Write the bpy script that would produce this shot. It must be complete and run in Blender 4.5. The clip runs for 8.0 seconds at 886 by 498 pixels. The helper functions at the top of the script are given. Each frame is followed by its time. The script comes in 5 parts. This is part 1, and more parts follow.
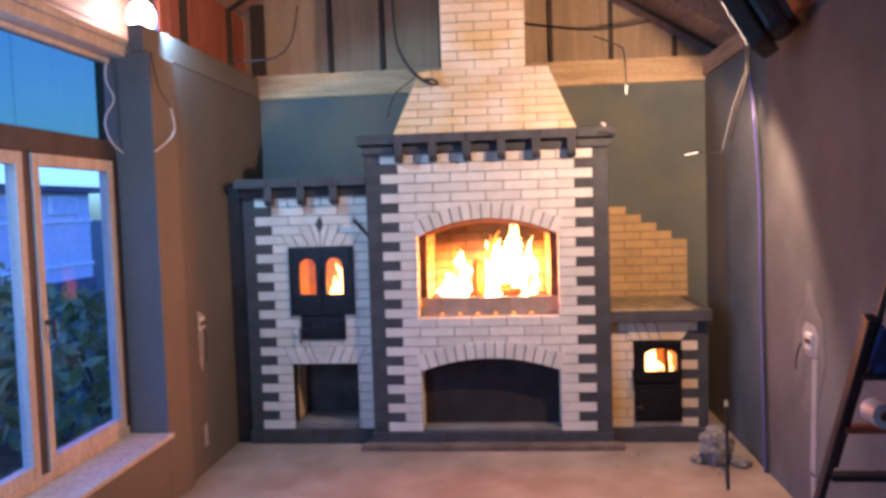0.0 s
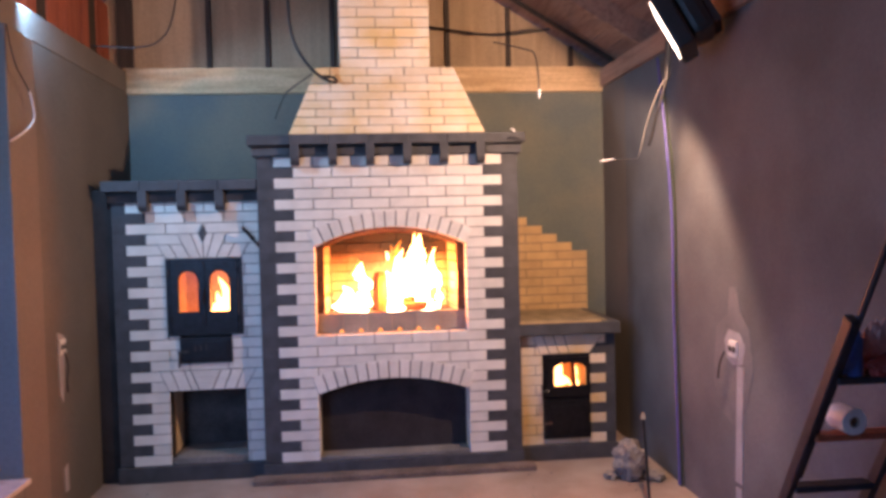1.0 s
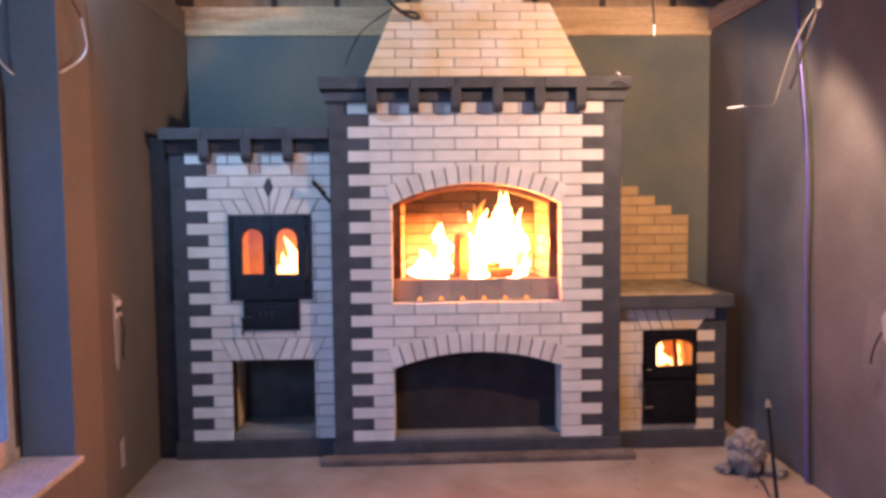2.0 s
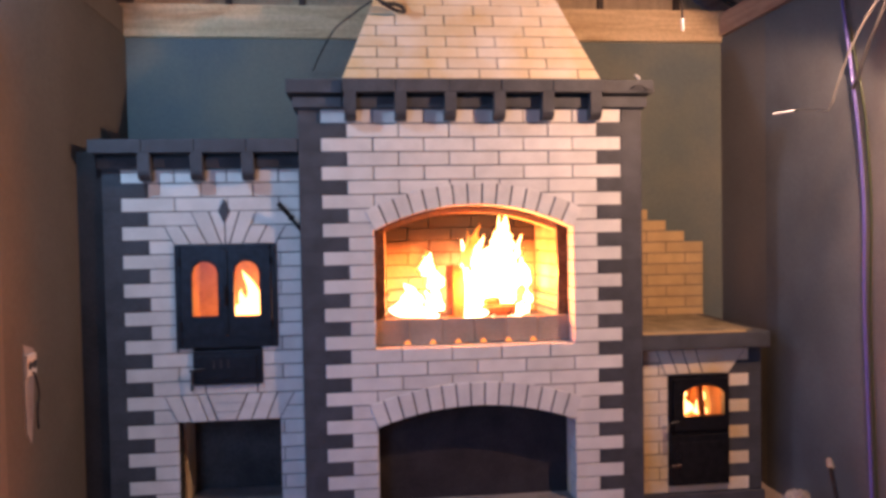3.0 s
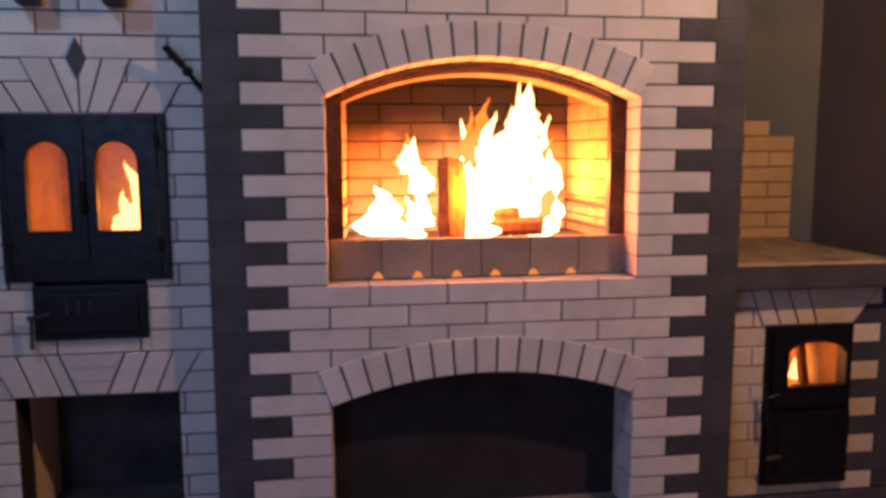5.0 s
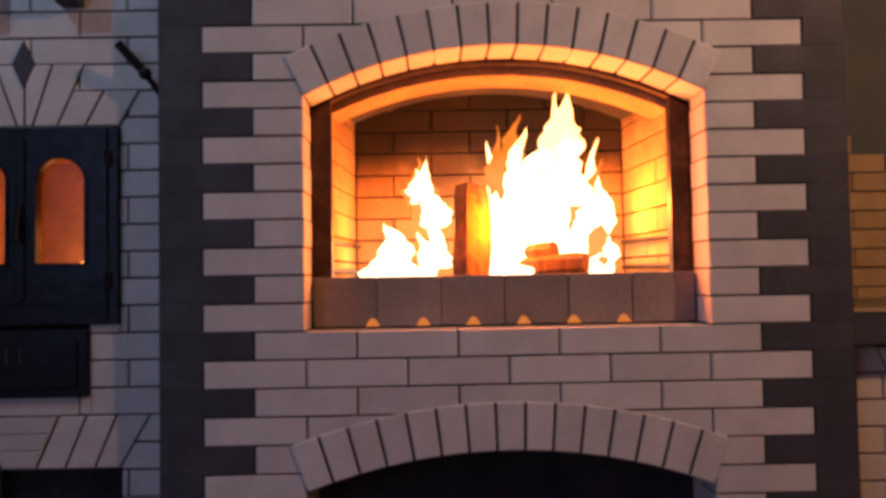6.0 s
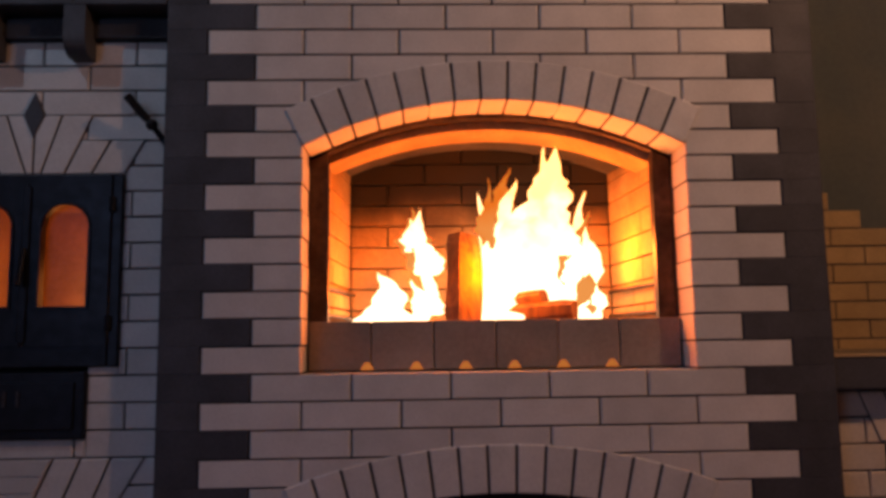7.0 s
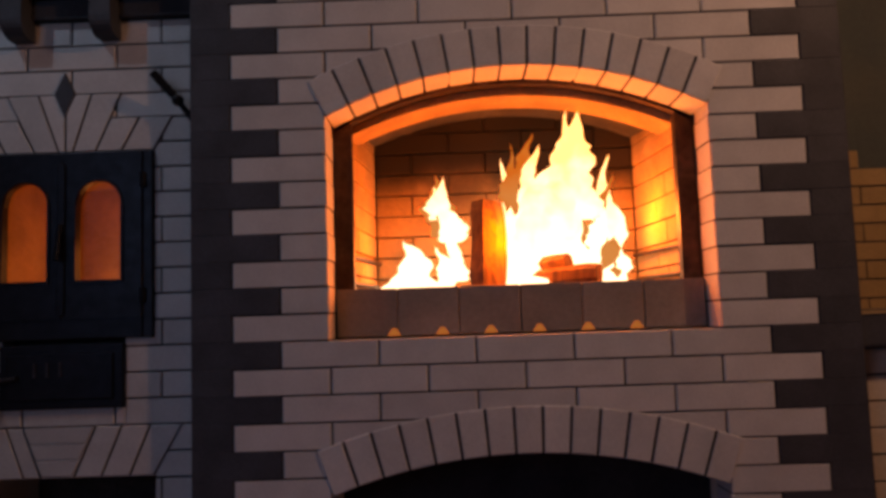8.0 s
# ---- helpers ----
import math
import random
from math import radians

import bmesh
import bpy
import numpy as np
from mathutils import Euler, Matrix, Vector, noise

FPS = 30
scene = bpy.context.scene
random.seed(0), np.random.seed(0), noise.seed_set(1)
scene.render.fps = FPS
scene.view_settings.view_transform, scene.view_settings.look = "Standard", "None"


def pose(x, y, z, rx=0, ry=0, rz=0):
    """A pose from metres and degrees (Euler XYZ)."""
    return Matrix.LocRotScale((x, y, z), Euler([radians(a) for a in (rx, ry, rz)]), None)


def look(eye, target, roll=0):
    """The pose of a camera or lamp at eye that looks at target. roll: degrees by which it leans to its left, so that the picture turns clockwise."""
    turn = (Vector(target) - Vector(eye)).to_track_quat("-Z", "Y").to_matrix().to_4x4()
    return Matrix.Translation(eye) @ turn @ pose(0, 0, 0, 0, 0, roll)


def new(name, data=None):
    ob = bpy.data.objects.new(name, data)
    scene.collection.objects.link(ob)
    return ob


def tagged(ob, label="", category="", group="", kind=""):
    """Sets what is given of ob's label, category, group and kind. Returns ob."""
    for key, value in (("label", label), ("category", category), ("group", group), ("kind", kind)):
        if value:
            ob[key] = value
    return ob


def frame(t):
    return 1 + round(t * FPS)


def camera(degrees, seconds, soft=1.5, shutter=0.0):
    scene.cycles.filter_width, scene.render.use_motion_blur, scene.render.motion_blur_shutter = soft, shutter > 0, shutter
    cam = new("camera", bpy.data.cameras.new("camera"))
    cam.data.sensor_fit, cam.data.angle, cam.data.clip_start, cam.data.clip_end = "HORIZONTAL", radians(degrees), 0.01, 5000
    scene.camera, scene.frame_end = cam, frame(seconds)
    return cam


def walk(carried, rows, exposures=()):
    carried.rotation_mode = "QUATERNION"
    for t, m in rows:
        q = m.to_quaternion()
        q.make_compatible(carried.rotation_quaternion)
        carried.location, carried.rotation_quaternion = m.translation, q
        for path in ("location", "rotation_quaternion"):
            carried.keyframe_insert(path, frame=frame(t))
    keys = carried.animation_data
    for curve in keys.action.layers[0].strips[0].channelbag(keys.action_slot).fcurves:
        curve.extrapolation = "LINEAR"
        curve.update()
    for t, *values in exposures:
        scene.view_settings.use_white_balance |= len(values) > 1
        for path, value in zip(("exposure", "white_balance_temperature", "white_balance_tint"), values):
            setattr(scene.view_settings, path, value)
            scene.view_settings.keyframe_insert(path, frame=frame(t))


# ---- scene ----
cam = camera(60.1, 8.0, soft=3.4)
PATH = [
    (0, (0.194, -5.581, 1.789), (0.01, -3.593, 1.675), -1.8),
    (0.5, (0.142, -5.412, 1.77), (0.012, -3.423, 1.613), -0.6),
    (1, (-0.166, -5.202, 1.705), (0.033, -3.213, 1.636), -1.4),
    (1.5, (-0.329, -4.978, 1.708), (-0.131, -2.994, 1.545), 0.0),
    (1.7, (-0.362, -4.832, 1.673), (-0.28, -2.839, 1.528), -0.6),
    (2.8, (-0.521, -4.032, 1.589), (-0.389, -2.041, 1.443), -0.5),
    (3, (-0.587, -3.864, 1.576), (-0.371, -1.877, 1.517), -1.0),
    (3.5, (-0.806, -3.528, 1.545), (-0.304, -1.595, 1.43), -0.6),
    (4, (-0.782, -3.207, 1.441), (-0.431, -1.241, 1.337), -1.4),
    (4.5, (-0.663, -2.808, 1.448), (-0.384, -0.843, 1.208), -2.0),
    (4.7, (-0.612, -2.66, 1.436), (-0.298, -0.702, 1.17), -0.4),
    (5.8, (-0.185, -1.978, 1.15), (-0.119, 0.02, 1.118), -1.2),
    (6, (-0.187, -1.938, 1.094), (-0.162, 0.06, 1.166), -1.0),
    (6.5, (-0.23, -1.969, 1.012), (-0.241, 0.011, 1.294), 0.5),
    (7, (-0.2, -1.999, 1.037), (-0.144, -0.015, 1.279), -0.8),
    (7.5, (-0.174, -2.012, 1.027), (-0.101, -0.028, 1.274), -1.2),
    (8, (-0.182, -2.022, 1.016), (-0.207, -0.03, 1.19), -1.9),
]
LEVELS = [(0.0, 0.10, 6750, 34), (1.5, 0.10, 6800, 37), (3.5, -0.38, 7100, 43), (4.5, -0.85, 7250, 46), (6.0, -1.65, 8000, 49), (6.5, -1.9, 8250, 50), (8.0, -2.50, 8800, 52)]
walk(cam, [(t, look(eye, target, roll)) for t, eye, target, roll in PATH], LEVELS)

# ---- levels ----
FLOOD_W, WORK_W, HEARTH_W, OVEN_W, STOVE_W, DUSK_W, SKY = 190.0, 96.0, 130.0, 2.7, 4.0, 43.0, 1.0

# ---- light ----
world = bpy.data.worlds.new("dusk")
scene.world = world
world.use_nodes = True
wn = world.node_tree.nodes
wl = world.node_tree.links
sky = wn.new("ShaderNodeTexSky")
sky.sky_type = "NISHITA"
sky.sun_disc = False
sky.sun_elevation = radians(5.0)
sky.sun_rotation = radians(150)
wn["Background"].inputs["Strength"].default_value = SKY
tint = wn.new("ShaderNodeMix")
tint.data_type = "RGBA"
tint.blend_type = "MULTIPLY"
tint.inputs["Factor"].default_value = 1.0
tint.inputs["B"].default_value = (0.085, 0.33, 1.35, 1)
wl.new(sky.outputs["Color"], tint.inputs["A"])
wl.new(tint.outputs["Result"], wn["Background"].inputs["Color"])


def lamp(name, kind, power, colour, m, size=0.05, **more):
    data = bpy.data.lights.new(name, kind)
    data.energy, data.color = power, colour
    if kind == "AREA":
        data.size = size
    else:
        data.shadow_soft_size = size
    for key, value in more.items():
        if key == "spot_size":
            data.spot_size = value
        if key == "spot_blend":
            data.spot_blend = value
    ob = new(name, data)
    ob.matrix_world = m
    return ob


FLOOD = Vector((1.46, -1.24, 2.64))
FLOOD_WAY = Vector((-0.695, 0.465, -0.548))
lamp("floodlight_beam", "SPOT", FLOOD_W, (1.0, 0.71, 0.42), look(FLOOD + Vector((-0.07, 0.03, 0.02)), FLOOD + FLOOD_WAY), 0.05, spot_size=radians(151), spot_blend=0.12)
WORK = Vector((-2.09, -0.90, 3.025))
lamp("work_light_beam", "SPOT", WORK_W, (0.29, 0.69, 1.0), look(WORK + Vector((0.145, 0.0, 0.005)), WORK + Vector((0.695, 0.60, -0.745))), 0.03, spot_size=radians(112), spot_blend=0.35)
FIRELIGHT = (1.0, 0.22, 0.02)
lamp("hearth_glow", "POINT", HEARTH_W * 0.40, FIRELIGHT, pose(0.00, 0.20, 1.26), 0.06)
lamp("hearth_glow_side", "POINT", HEARTH_W * 0.35, FIRELIGHT, pose(0.345, 0.36, 1.30), 0.05)
lamp("hearth_glow_rear", "POINT", HEARTH_W * 0.25, FIRELIGHT, pose(-0.30, 0.37, 1.20), 0.05)
lamp("oven_glow", "POINT", OVEN_W, (1.0, 0.30, 0.05), pose(-1.20, 0.30, 1.22), 0.05)
lamp("stove_glow", "POINT", STOVE_W, (1.0, 0.32, 0.06), pose(1.24, 0.32, 0.60), 0.04)
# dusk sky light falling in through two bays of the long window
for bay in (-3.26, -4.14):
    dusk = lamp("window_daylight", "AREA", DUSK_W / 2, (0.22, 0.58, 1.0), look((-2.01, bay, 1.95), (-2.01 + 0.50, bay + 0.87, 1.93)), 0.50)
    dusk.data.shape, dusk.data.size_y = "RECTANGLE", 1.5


# ---- materials ----
def mat(name, colour, rough=0.8, metal=0.0, vary=0.15, scale=6.0, fine=60.0, bump=0.2, depth=0.004, second=None, patch=2.0, spread=0.0):
    """A procedural surface: two scales of colour variation, bump, and a patchy second colour."""
    m = bpy.data.materials.new(name)
    m.use_nodes = True
    n, l = m.node_tree.nodes, m.node_tree.links
    b = n["Principled BSDF"]
    b.inputs["Roughness"].default_value = rough
    b.inputs["Metallic"].default_value = metal
    co = n.new("ShaderNodeNewGeometry").outputs["Position"]
    big = n.new("ShaderNodeTexNoise")
    big.inputs["Scale"].default_value = scale
    big.inputs["Detail"].default_value = 6
    l.new(co, big.inputs["Vector"])
    tiny = n.new("ShaderNodeTexNoise")
    tiny.inputs["Scale"].default_value = fine
    tiny.inputs["Detail"].default_value = 5
    l.new(co, tiny.inputs["Vector"])
    base = n.new("ShaderNodeMix")
    base.data_type = "RGBA"
    base.inputs["A"].default_value = (*colour, 1)
    base.inputs["B"].default_value = (*(second or [c * (1 - 2 * vary) for c in colour]), 1)
    ramp = n.new("ShaderNodeMapRange")
    ramp.inputs["From Min"].default_value = 0.38
    ramp.inputs["From Max"].default_value = 0.66
    if second:
        pn = n.new("ShaderNodeTexNoise")
        pn.inputs["Scale"].default_value = patch
        pn.inputs["Detail"].default_value = 4
        l.new(co, pn.inputs["Vector"])
        l.new(pn.outputs["Fac"], ramp.inputs["Value"])
    else:
        l.new(big.outputs["Fac"], ramp.inputs["Value"])
    l.new(ramp.outputs["Result"], base.inputs["Factor"])
    mul = n.new("ShaderNodeMapRange")
    mul.inputs["From Min"].default_value, mul.inputs["From Max"].default_value = 0.3, 0.7
    mul.inputs["To Min"].default_value, mul.inputs["To Max"].default_value = 1 - vary, 1 + vary
    l.new(tiny.outputs["Fac"], mul.inputs["Value"])
    hsv = n.new("ShaderNodeHueSaturation")
    l.new(base.outputs["Result"], hsv.inputs["Color"])
    value = mul.outputs["Result"]
    if spread:
        info = n.new("ShaderNodeObjectInfo")
        rr = n.new("ShaderNodeMapRange")
        rr.inputs["To Min"].default_value, rr.inputs["To Max"].default_value = 1 - spread, 1 + spread * 0.6
        l.new(info.outputs["Random"], rr.inputs["Value"])
        mm = n.new("ShaderNodeMath")
        mm.operation = "MULTIPLY"
        l.new(value, mm.inputs[0])
        l.new(rr.outputs["Result"], mm.inputs[1])
        value = mm.outputs[0]
    l.new(value, hsv.inputs["Value"])
    l.new(hsv.outputs["Color"], b.inputs["Base Color"])
    add = n.new("ShaderNodeMath")
    add.operation = "ADD"
    l.new(big.outputs["Fac"], add.inputs[0])
    l.new(tiny.outputs["Fac"], add.inputs[1])
    bp = n.new("ShaderNodeBump")
    bp.inputs["Strength"].default_value, bp.inputs["Distance"].default_value = bump, depth
    l.new(add.outputs[0], bp.inputs["Height"])
    l.new(bp.outputs["Normal"], b.inputs["Normal"])
    rg = n.new("ShaderNodeMapRange")
    rg.inputs["To Min"].default_value, rg.inputs["To Max"].default_value = max(rough - 0.12, 0.05), min(rough + 0.12, 1)
    l.new(big.outputs["Fac"], rg.inputs["Value"])
    l.new(rg.outputs["Result"], b.inputs["Roughness"])
    return m


def wood(name, light, dark, axis, rough=0.7, stretch=14.0):
    """Sawn timber with grain along one axis (0, 1, 2)."""
    m = mat(name, light, rough, vary=0.12, bump=0.25)
    n, l = m.node_tree.nodes, m.node_tree.links
    co = n.new("ShaderNodeNewGeometry").outputs["Position"]
    mp = n.new("ShaderNodeMapping")
    s = [stretch, stretch, stretch]
    s[axis] = stretch * 0.07
    mp.inputs["Scale"].default_value = s
    l.new(co, mp.inputs["Vector"])
    g = n.new("ShaderNodeTexNoise")
    g.inputs["Scale"].default_value, g.inputs["Detail"].default_value, g.inputs["Distortion"].default_value = 1.6, 8, 1.2
    l.new(mp.outputs["Vector"], g.inputs["Vector"])
    mx = n.new("ShaderNodeMix")
    mx.data_type = "RGBA"
    mx.inputs["A"].default_value, mx.inputs["B"].default_value = (*light, 1), (*dark, 1)
    rp = n.new("ShaderNodeMapRange")
    rp.inputs["From Min"].default_value, rp.inputs["From Max"].default_value = 0.40, 0.68
    l.new(g.outputs["Fac"], rp.inputs["Value"])
    l.new(rp.outputs["Result"], mx.inputs["Factor"])
    hsv = [x for x in n if x.bl_idname == "ShaderNodeHueSaturation"][0]
    l.new(mx.outputs["Result"], hsv.inputs["Color"])
    return m


def glow(name, colour, strength, hot=None, z0=0.0, z1=1.0):
    """A flame: hot at the foot, redder towards the tip and in its ragged gaps."""
    m = bpy.data.materials.new(name)
    m.use_nodes = True
    n, l = m.node_tree.nodes, m.node_tree.links
    n.remove(n["Principled BSDF"])
    e = n.new("ShaderNodeEmission")
    e.inputs["Color"].default_value = (*colour, 1)
    e.inputs["Strength"].default_value = strength
    if hot:
        co = n.new("ShaderNodeNewGeometry").outputs["Position"]
        sep = n.new("ShaderNodeSeparateXYZ")
        l.new(co, sep.inputs[0])
        mr = n.new("ShaderNodeMapRange")
        mr.inputs["From Min"].default_value, mr.inputs["From Max"].default_value = z0, z1
        l.new(sep.outputs["Z"], mr.inputs["Value"])
        tx = n.new("ShaderNodeTexNoise")
        tx.inputs["Scale"].default_value, tx.inputs["Detail"].default_value = 14, 3
        l.new(co, tx.inputs["Vector"])
        ad = n.new("ShaderNodeMath")
        ad.operation = "MULTIPLY_ADD"
        l.new(tx.outputs["Fac"], ad.inputs[0])
        ad.inputs[1].default_value = 0.7
        l.new(mr.outputs["Result"], ad.inputs[2])
        rp = n.new("ShaderNodeValToRGB")
        rp.color_ramp.elements[0].position, rp.color_ramp.elements[0].color = 0.55, (*hot, 1)
        rp.color_ramp.elements[1].position, rp.color_ramp.elements[1].color = 1.0, (*colour, 1)
        l.new(ad.outputs[0], rp.inputs["Fac"])
        l.new(rp.outputs["Color"], e.inputs["Color"])
    l.new(e.outputs[0], n["Material Output"].inputs["Surface"])
    return m


def pane_mat(name, tint, gloss_rough=0.03):
    """Thin glass: clear with a Fresnel gloss."""
    m = bpy.data.materials.new(name)
    m.use_nodes = True
    n, l = m.node_tree.nodes, m.node_tree.links
    n.remove(n["Principled BSDF"])
    t = n.new("ShaderNodeBsdfTransparent")
    t.inputs["Color"].default_value = (*tint, 1)
    g = n.new("ShaderNodeBsdfGlossy")
    g.inputs["Roughness"].default_value = gloss_rough
    f = n.new("ShaderNodeFresnel")
    f.inputs["IOR"].default_value = 1.45
    mx = n.new("ShaderNodeMixShader")
    l.new(f.outputs[0], mx.inputs[0])
    l.new(t.outputs[0], mx.inputs[1])
    l.new(g.outputs[0], mx.inputs[2])
    l.new(mx.outputs[0], n["Material Output"].inputs["Surface"])
    return m


WHITE_BRICK = mat("white_brick", (0.70, 0.66, 0.62), 0.78, vary=0.06, scale=9, fine=140, bump=0.25, depth=0.002, spread=0.10)
STRAW_BRICK = mat("straw_yellow_brick", (0.59, 0.39, 0.19), 0.78, vary=0.07, scale=9, fine=140, bump=0.25, depth=0.002, spread=0.10)
# cream tone; the yellow patches paint in the floodlight's warm light on the hood
FLOODLIT_CREAM_BRICK = mat("floodlit_cream_brick", (0.70, 0.61, 0.51), 0.78, vary=0.07, scale=6, fine=140, bump=0.25, depth=0.002, spread=0.08, second=(0.62, 0.42, 0.19), patch=2.6)
DARK_BRICK = mat("graphite_brick", (0.060, 0.062, 0.072), 0.70, vary=0.15, scale=9, fine=130, bump=0.3, depth=0.002, spread=0.15)
MORTAR = mat("dark_mortar", (0.075, 0.07, 0.07), 0.95, vary=0.2, bump=0.4)
FIREBRICK = mat("firebrick", (0.55, 0.34, 0.17), 0.85, vary=0.14, scale=8, fine=90, bump=0.3, depth=0.002, spread=0.14)
SOOT = mat("sooted_firebrick", (0.012, 0.010, 0.009), 0.95, vary=0.3, bump=0.4, second=(0.035, 0.020, 0.013), patch=4)


def sooted(name, z0, z1):
    """Firebrick with a ragged soot stain above a certain height."""
    m = mat(name, (0.55, 0.34, 0.17), 0.85, vary=0.14, scale=8, fine=90, bump=0.3, depth=0.002, spread=0.14)
    n, l = m.node_tree.nodes, m.node_tree.links
    co = n.new("ShaderNodeNewGeometry").outputs["Position"]
    sep = n.new("ShaderNodeSeparateXYZ")
    l.new(co, sep.inputs[0])
    tx = n.new("ShaderNodeTexNoise")
    tx.inputs["Scale"].default_value, tx.inputs["Detail"].default_value = 5, 5
    l.new(co, tx.inputs["Vector"])
    ad = n.new("ShaderNodeMath")
    ad.operation = "MULTIPLY_ADD"
    ad.inputs[1].default_value = 0.22
    l.new(tx.outputs["Fac"], ad.inputs[0])
    l.new(sep.outputs["Z"], ad.inputs[2])
    mr = n.new("ShaderNodeMapRange")
    mr.interpolation_type = "SMOOTHSTEP"
    mr.inputs["From Min"].default_value, mr.inputs["From Max"].default_value = z0 + 0.11, z1 + 0.11
    l.new(ad.outputs[0], mr.inputs["Value"])
    mx = n.new("ShaderNodeMix")
    mx.data_type = "RGBA"
    mx.inputs["B"].default_value = (0.016, 0.012, 0.011, 1)
    hsv = [x for x in n if x.bl_idname == "ShaderNodeHueSaturation"][0]
    l.new(hsv.outputs["Color"], mx.inputs["A"])
    l.new(mr.outputs["Result"], mx.inputs["Factor"])
    l.new(mx.outputs["Result"], n["Principled BSDF"].inputs["Base Color"])
    return m


SOOTED_BACK = sooted("sooted_back_firebrick", 1.28, 1.53)
SOOTED_SIDE = sooted("sooted_side_firebrick", 1.50, 1.72)
CONCRETE = mat("grey_concrete", (0.22, 0.20, 0.19), 0.9, vary=0.15, scale=5, bump=0.4)
BAR = mat("hearth_bar_tile", (0.30, 0.25, 0.22), 0.85, vary=0.10, scale=8, fine=90, bump=0.3, depth=0.002, spread=0.14)
PLATE = mat("worn_cooking_plate", (0.30, 0.23, 0.14), 0.6, 0.0, vary=0.25, scale=8, bump=0.2)
STEP = mat("dusty_brown_concrete", (0.19, 0.14, 0.12), 0.9, vary=0.2, scale=6, bump=0.5)
PLASTER_GREY = mat("grey_wall_plaster", (0.146, 0.150, 0.160), 0.88, vary=0.07, scale=3, fine=45, bump=0.25, depth=0.006, second=(0.098, 0.100, 0.106), patch=1.7)
PLASTER_TAN = mat("tan_wall_plaster", (0.178, 0.157, 0.142), 0.9, vary=0.07, scale=3, fine=45, bump=0.25, depth=0.006, second=(0.145, 0.127, 0.114), patch=1.3)
# darker copy of the tan plaster: paints the shade on the wall past the pier
PLASTER_TAN_SHADED = mat("shaded_tan_wall_plaster", (0.138, 0.128, 0.118), 0.9, vary=0.07, scale=3, fine=45, bump=0.25, depth=0.006, second=(0.110, 0.103, 0.094), patch=1.3)
PLASTER_GREEN = mat("green_grey_wall_plaster", (0.115, 0.142, 0.142), 0.9, vary=0.07, scale=3, fine=45, bump=0.25, depth=0.006, second=(0.185, 0.185, 0.150), patch=1.8)
PLASTER_WHITE = mat("white_patch_plaster", (0.36, 0.35, 0.37), 0.9, vary=0.08, bump=0.4)
PLASTER_PALE = mat("pale_smeared_plaster", (0.185, 0.182, 0.190), 0.9, vary=0.08, scale=4, bump=0.3, second=(0.125, 0.126, 0.134), patch=5.0)
SCREED = mat("dusty_floor_screed", (0.25, 0.185, 0.16), 0.85, vary=0.10, scale=4, fine=70, bump=0.3, depth=0.004, second=(0.36, 0.29, 0.26), patch=2.2)
IRON = mat("black_cast_iron", (0.018, 0.018, 0.022), 0.42, 0.6, vary=0.2, scale=30, fine=220, bump=0.15, depth=0.001)
# near-black colour standing for the shade in the niche and the corner slot
SHADE_DARK = mat("niche_and_slot_shade", (0.030, 0.024, 0.027), 0.9, vary=0.2, bump=0.3)
GREY_WIRE = mat("grey_cable", (0.10, 0.095, 0.095), 0.5, vary=0.1)
STEEL = mat("burnt_steel", (0.10, 0.075, 0.07), 0.5, 0.8, vary=0.25, scale=12, bump=0.2)
PINE_X = wood("pine_beam", (0.62, 0.44, 0.26), (0.46, 0.31, 0.17), 0)
PINE_Y = wood("pine_roof_board", (0.50, 0.29, 0.20), (0.34, 0.17, 0.12), 1)
PINE_Z = wood("plywood_panel", (0.46, 0.33, 0.21), (0.35, 0.25, 0.155), 2, stretch=6)
RED_BOARD = wood("red_stained_board", (0.46, 0.13, 0.075), (0.30, 0.08, 0.05), 2)
STUD = wood("dark_stud", (0.07, 0.05, 0.04), (0.04, 0.03, 0.025), 2)
PAINTED = wood("whitened_window_wood", (0.60, 0.53, 0.48), (0.44, 0.38, 0.34), 2)
PAINTED_DARK = mat("dark_transom_paint", (0.075, 0.06, 0.065), 0.6, vary=0.15)
GLASS = pane_mat("window_glass", (0.93, 0.96, 1.0))
# dark tint added to the upper panes to hold down the sky's brightness
DIMMING_GLASS = pane_mat("dimming_upper_glass", (0.13, 0.22, 0.145))
FIREGLASS = pane_mat("smoked_stove_glass", (0.85, 0.72, 0.62), 0.30)
BARK = wood("charred_log", (0.27, 0.135, 0.06), (0.10, 0.05, 0.03), 2, 0.9, 30)
RUBBER = mat("black_cable", (0.015, 0.014, 0.016), 0.5, vary=0.1)
WHITE_WIRE = mat("white_cable", (0.70, 0.70, 0.72), 0.5, vary=0.05)
VIOLET_WIRE = mat("violet_cable", (0.13, 0.11, 0.40), 0.35, vary=0.05)
GREEN_WIRE = mat("dark_green_cable", (0.035, 0.05, 0.015), 0.5, vary=0.1)
WHITE_PLASTIC = mat("white_plastic", (0.72, 0.71, 0.70), 0.45, vary=0.04)
BLACK_PLASTIC = mat("black_plastic", (0.02, 0.02, 0.022), 0.45, vary=0.1)
LADDER_PAINT = mat("dark_ladder_metal", (0.030, 0.029, 0.036), 0.55, 0.0, vary=0.2)
RUNG_RED = mat("orange_ladder_rung", (0.45, 0.12, 0.05), 0.5, vary=0.15)
PINK_PLASTIC = mat("pink_plastic_film", (0.60, 0.38, 0.36), 0.35, vary=0.08, scale=14)
RED_CLOTH = mat("red_rag", (0.32, 0.05, 0.04), 0.9, vary=0.15, scale=20, bump=0.5)
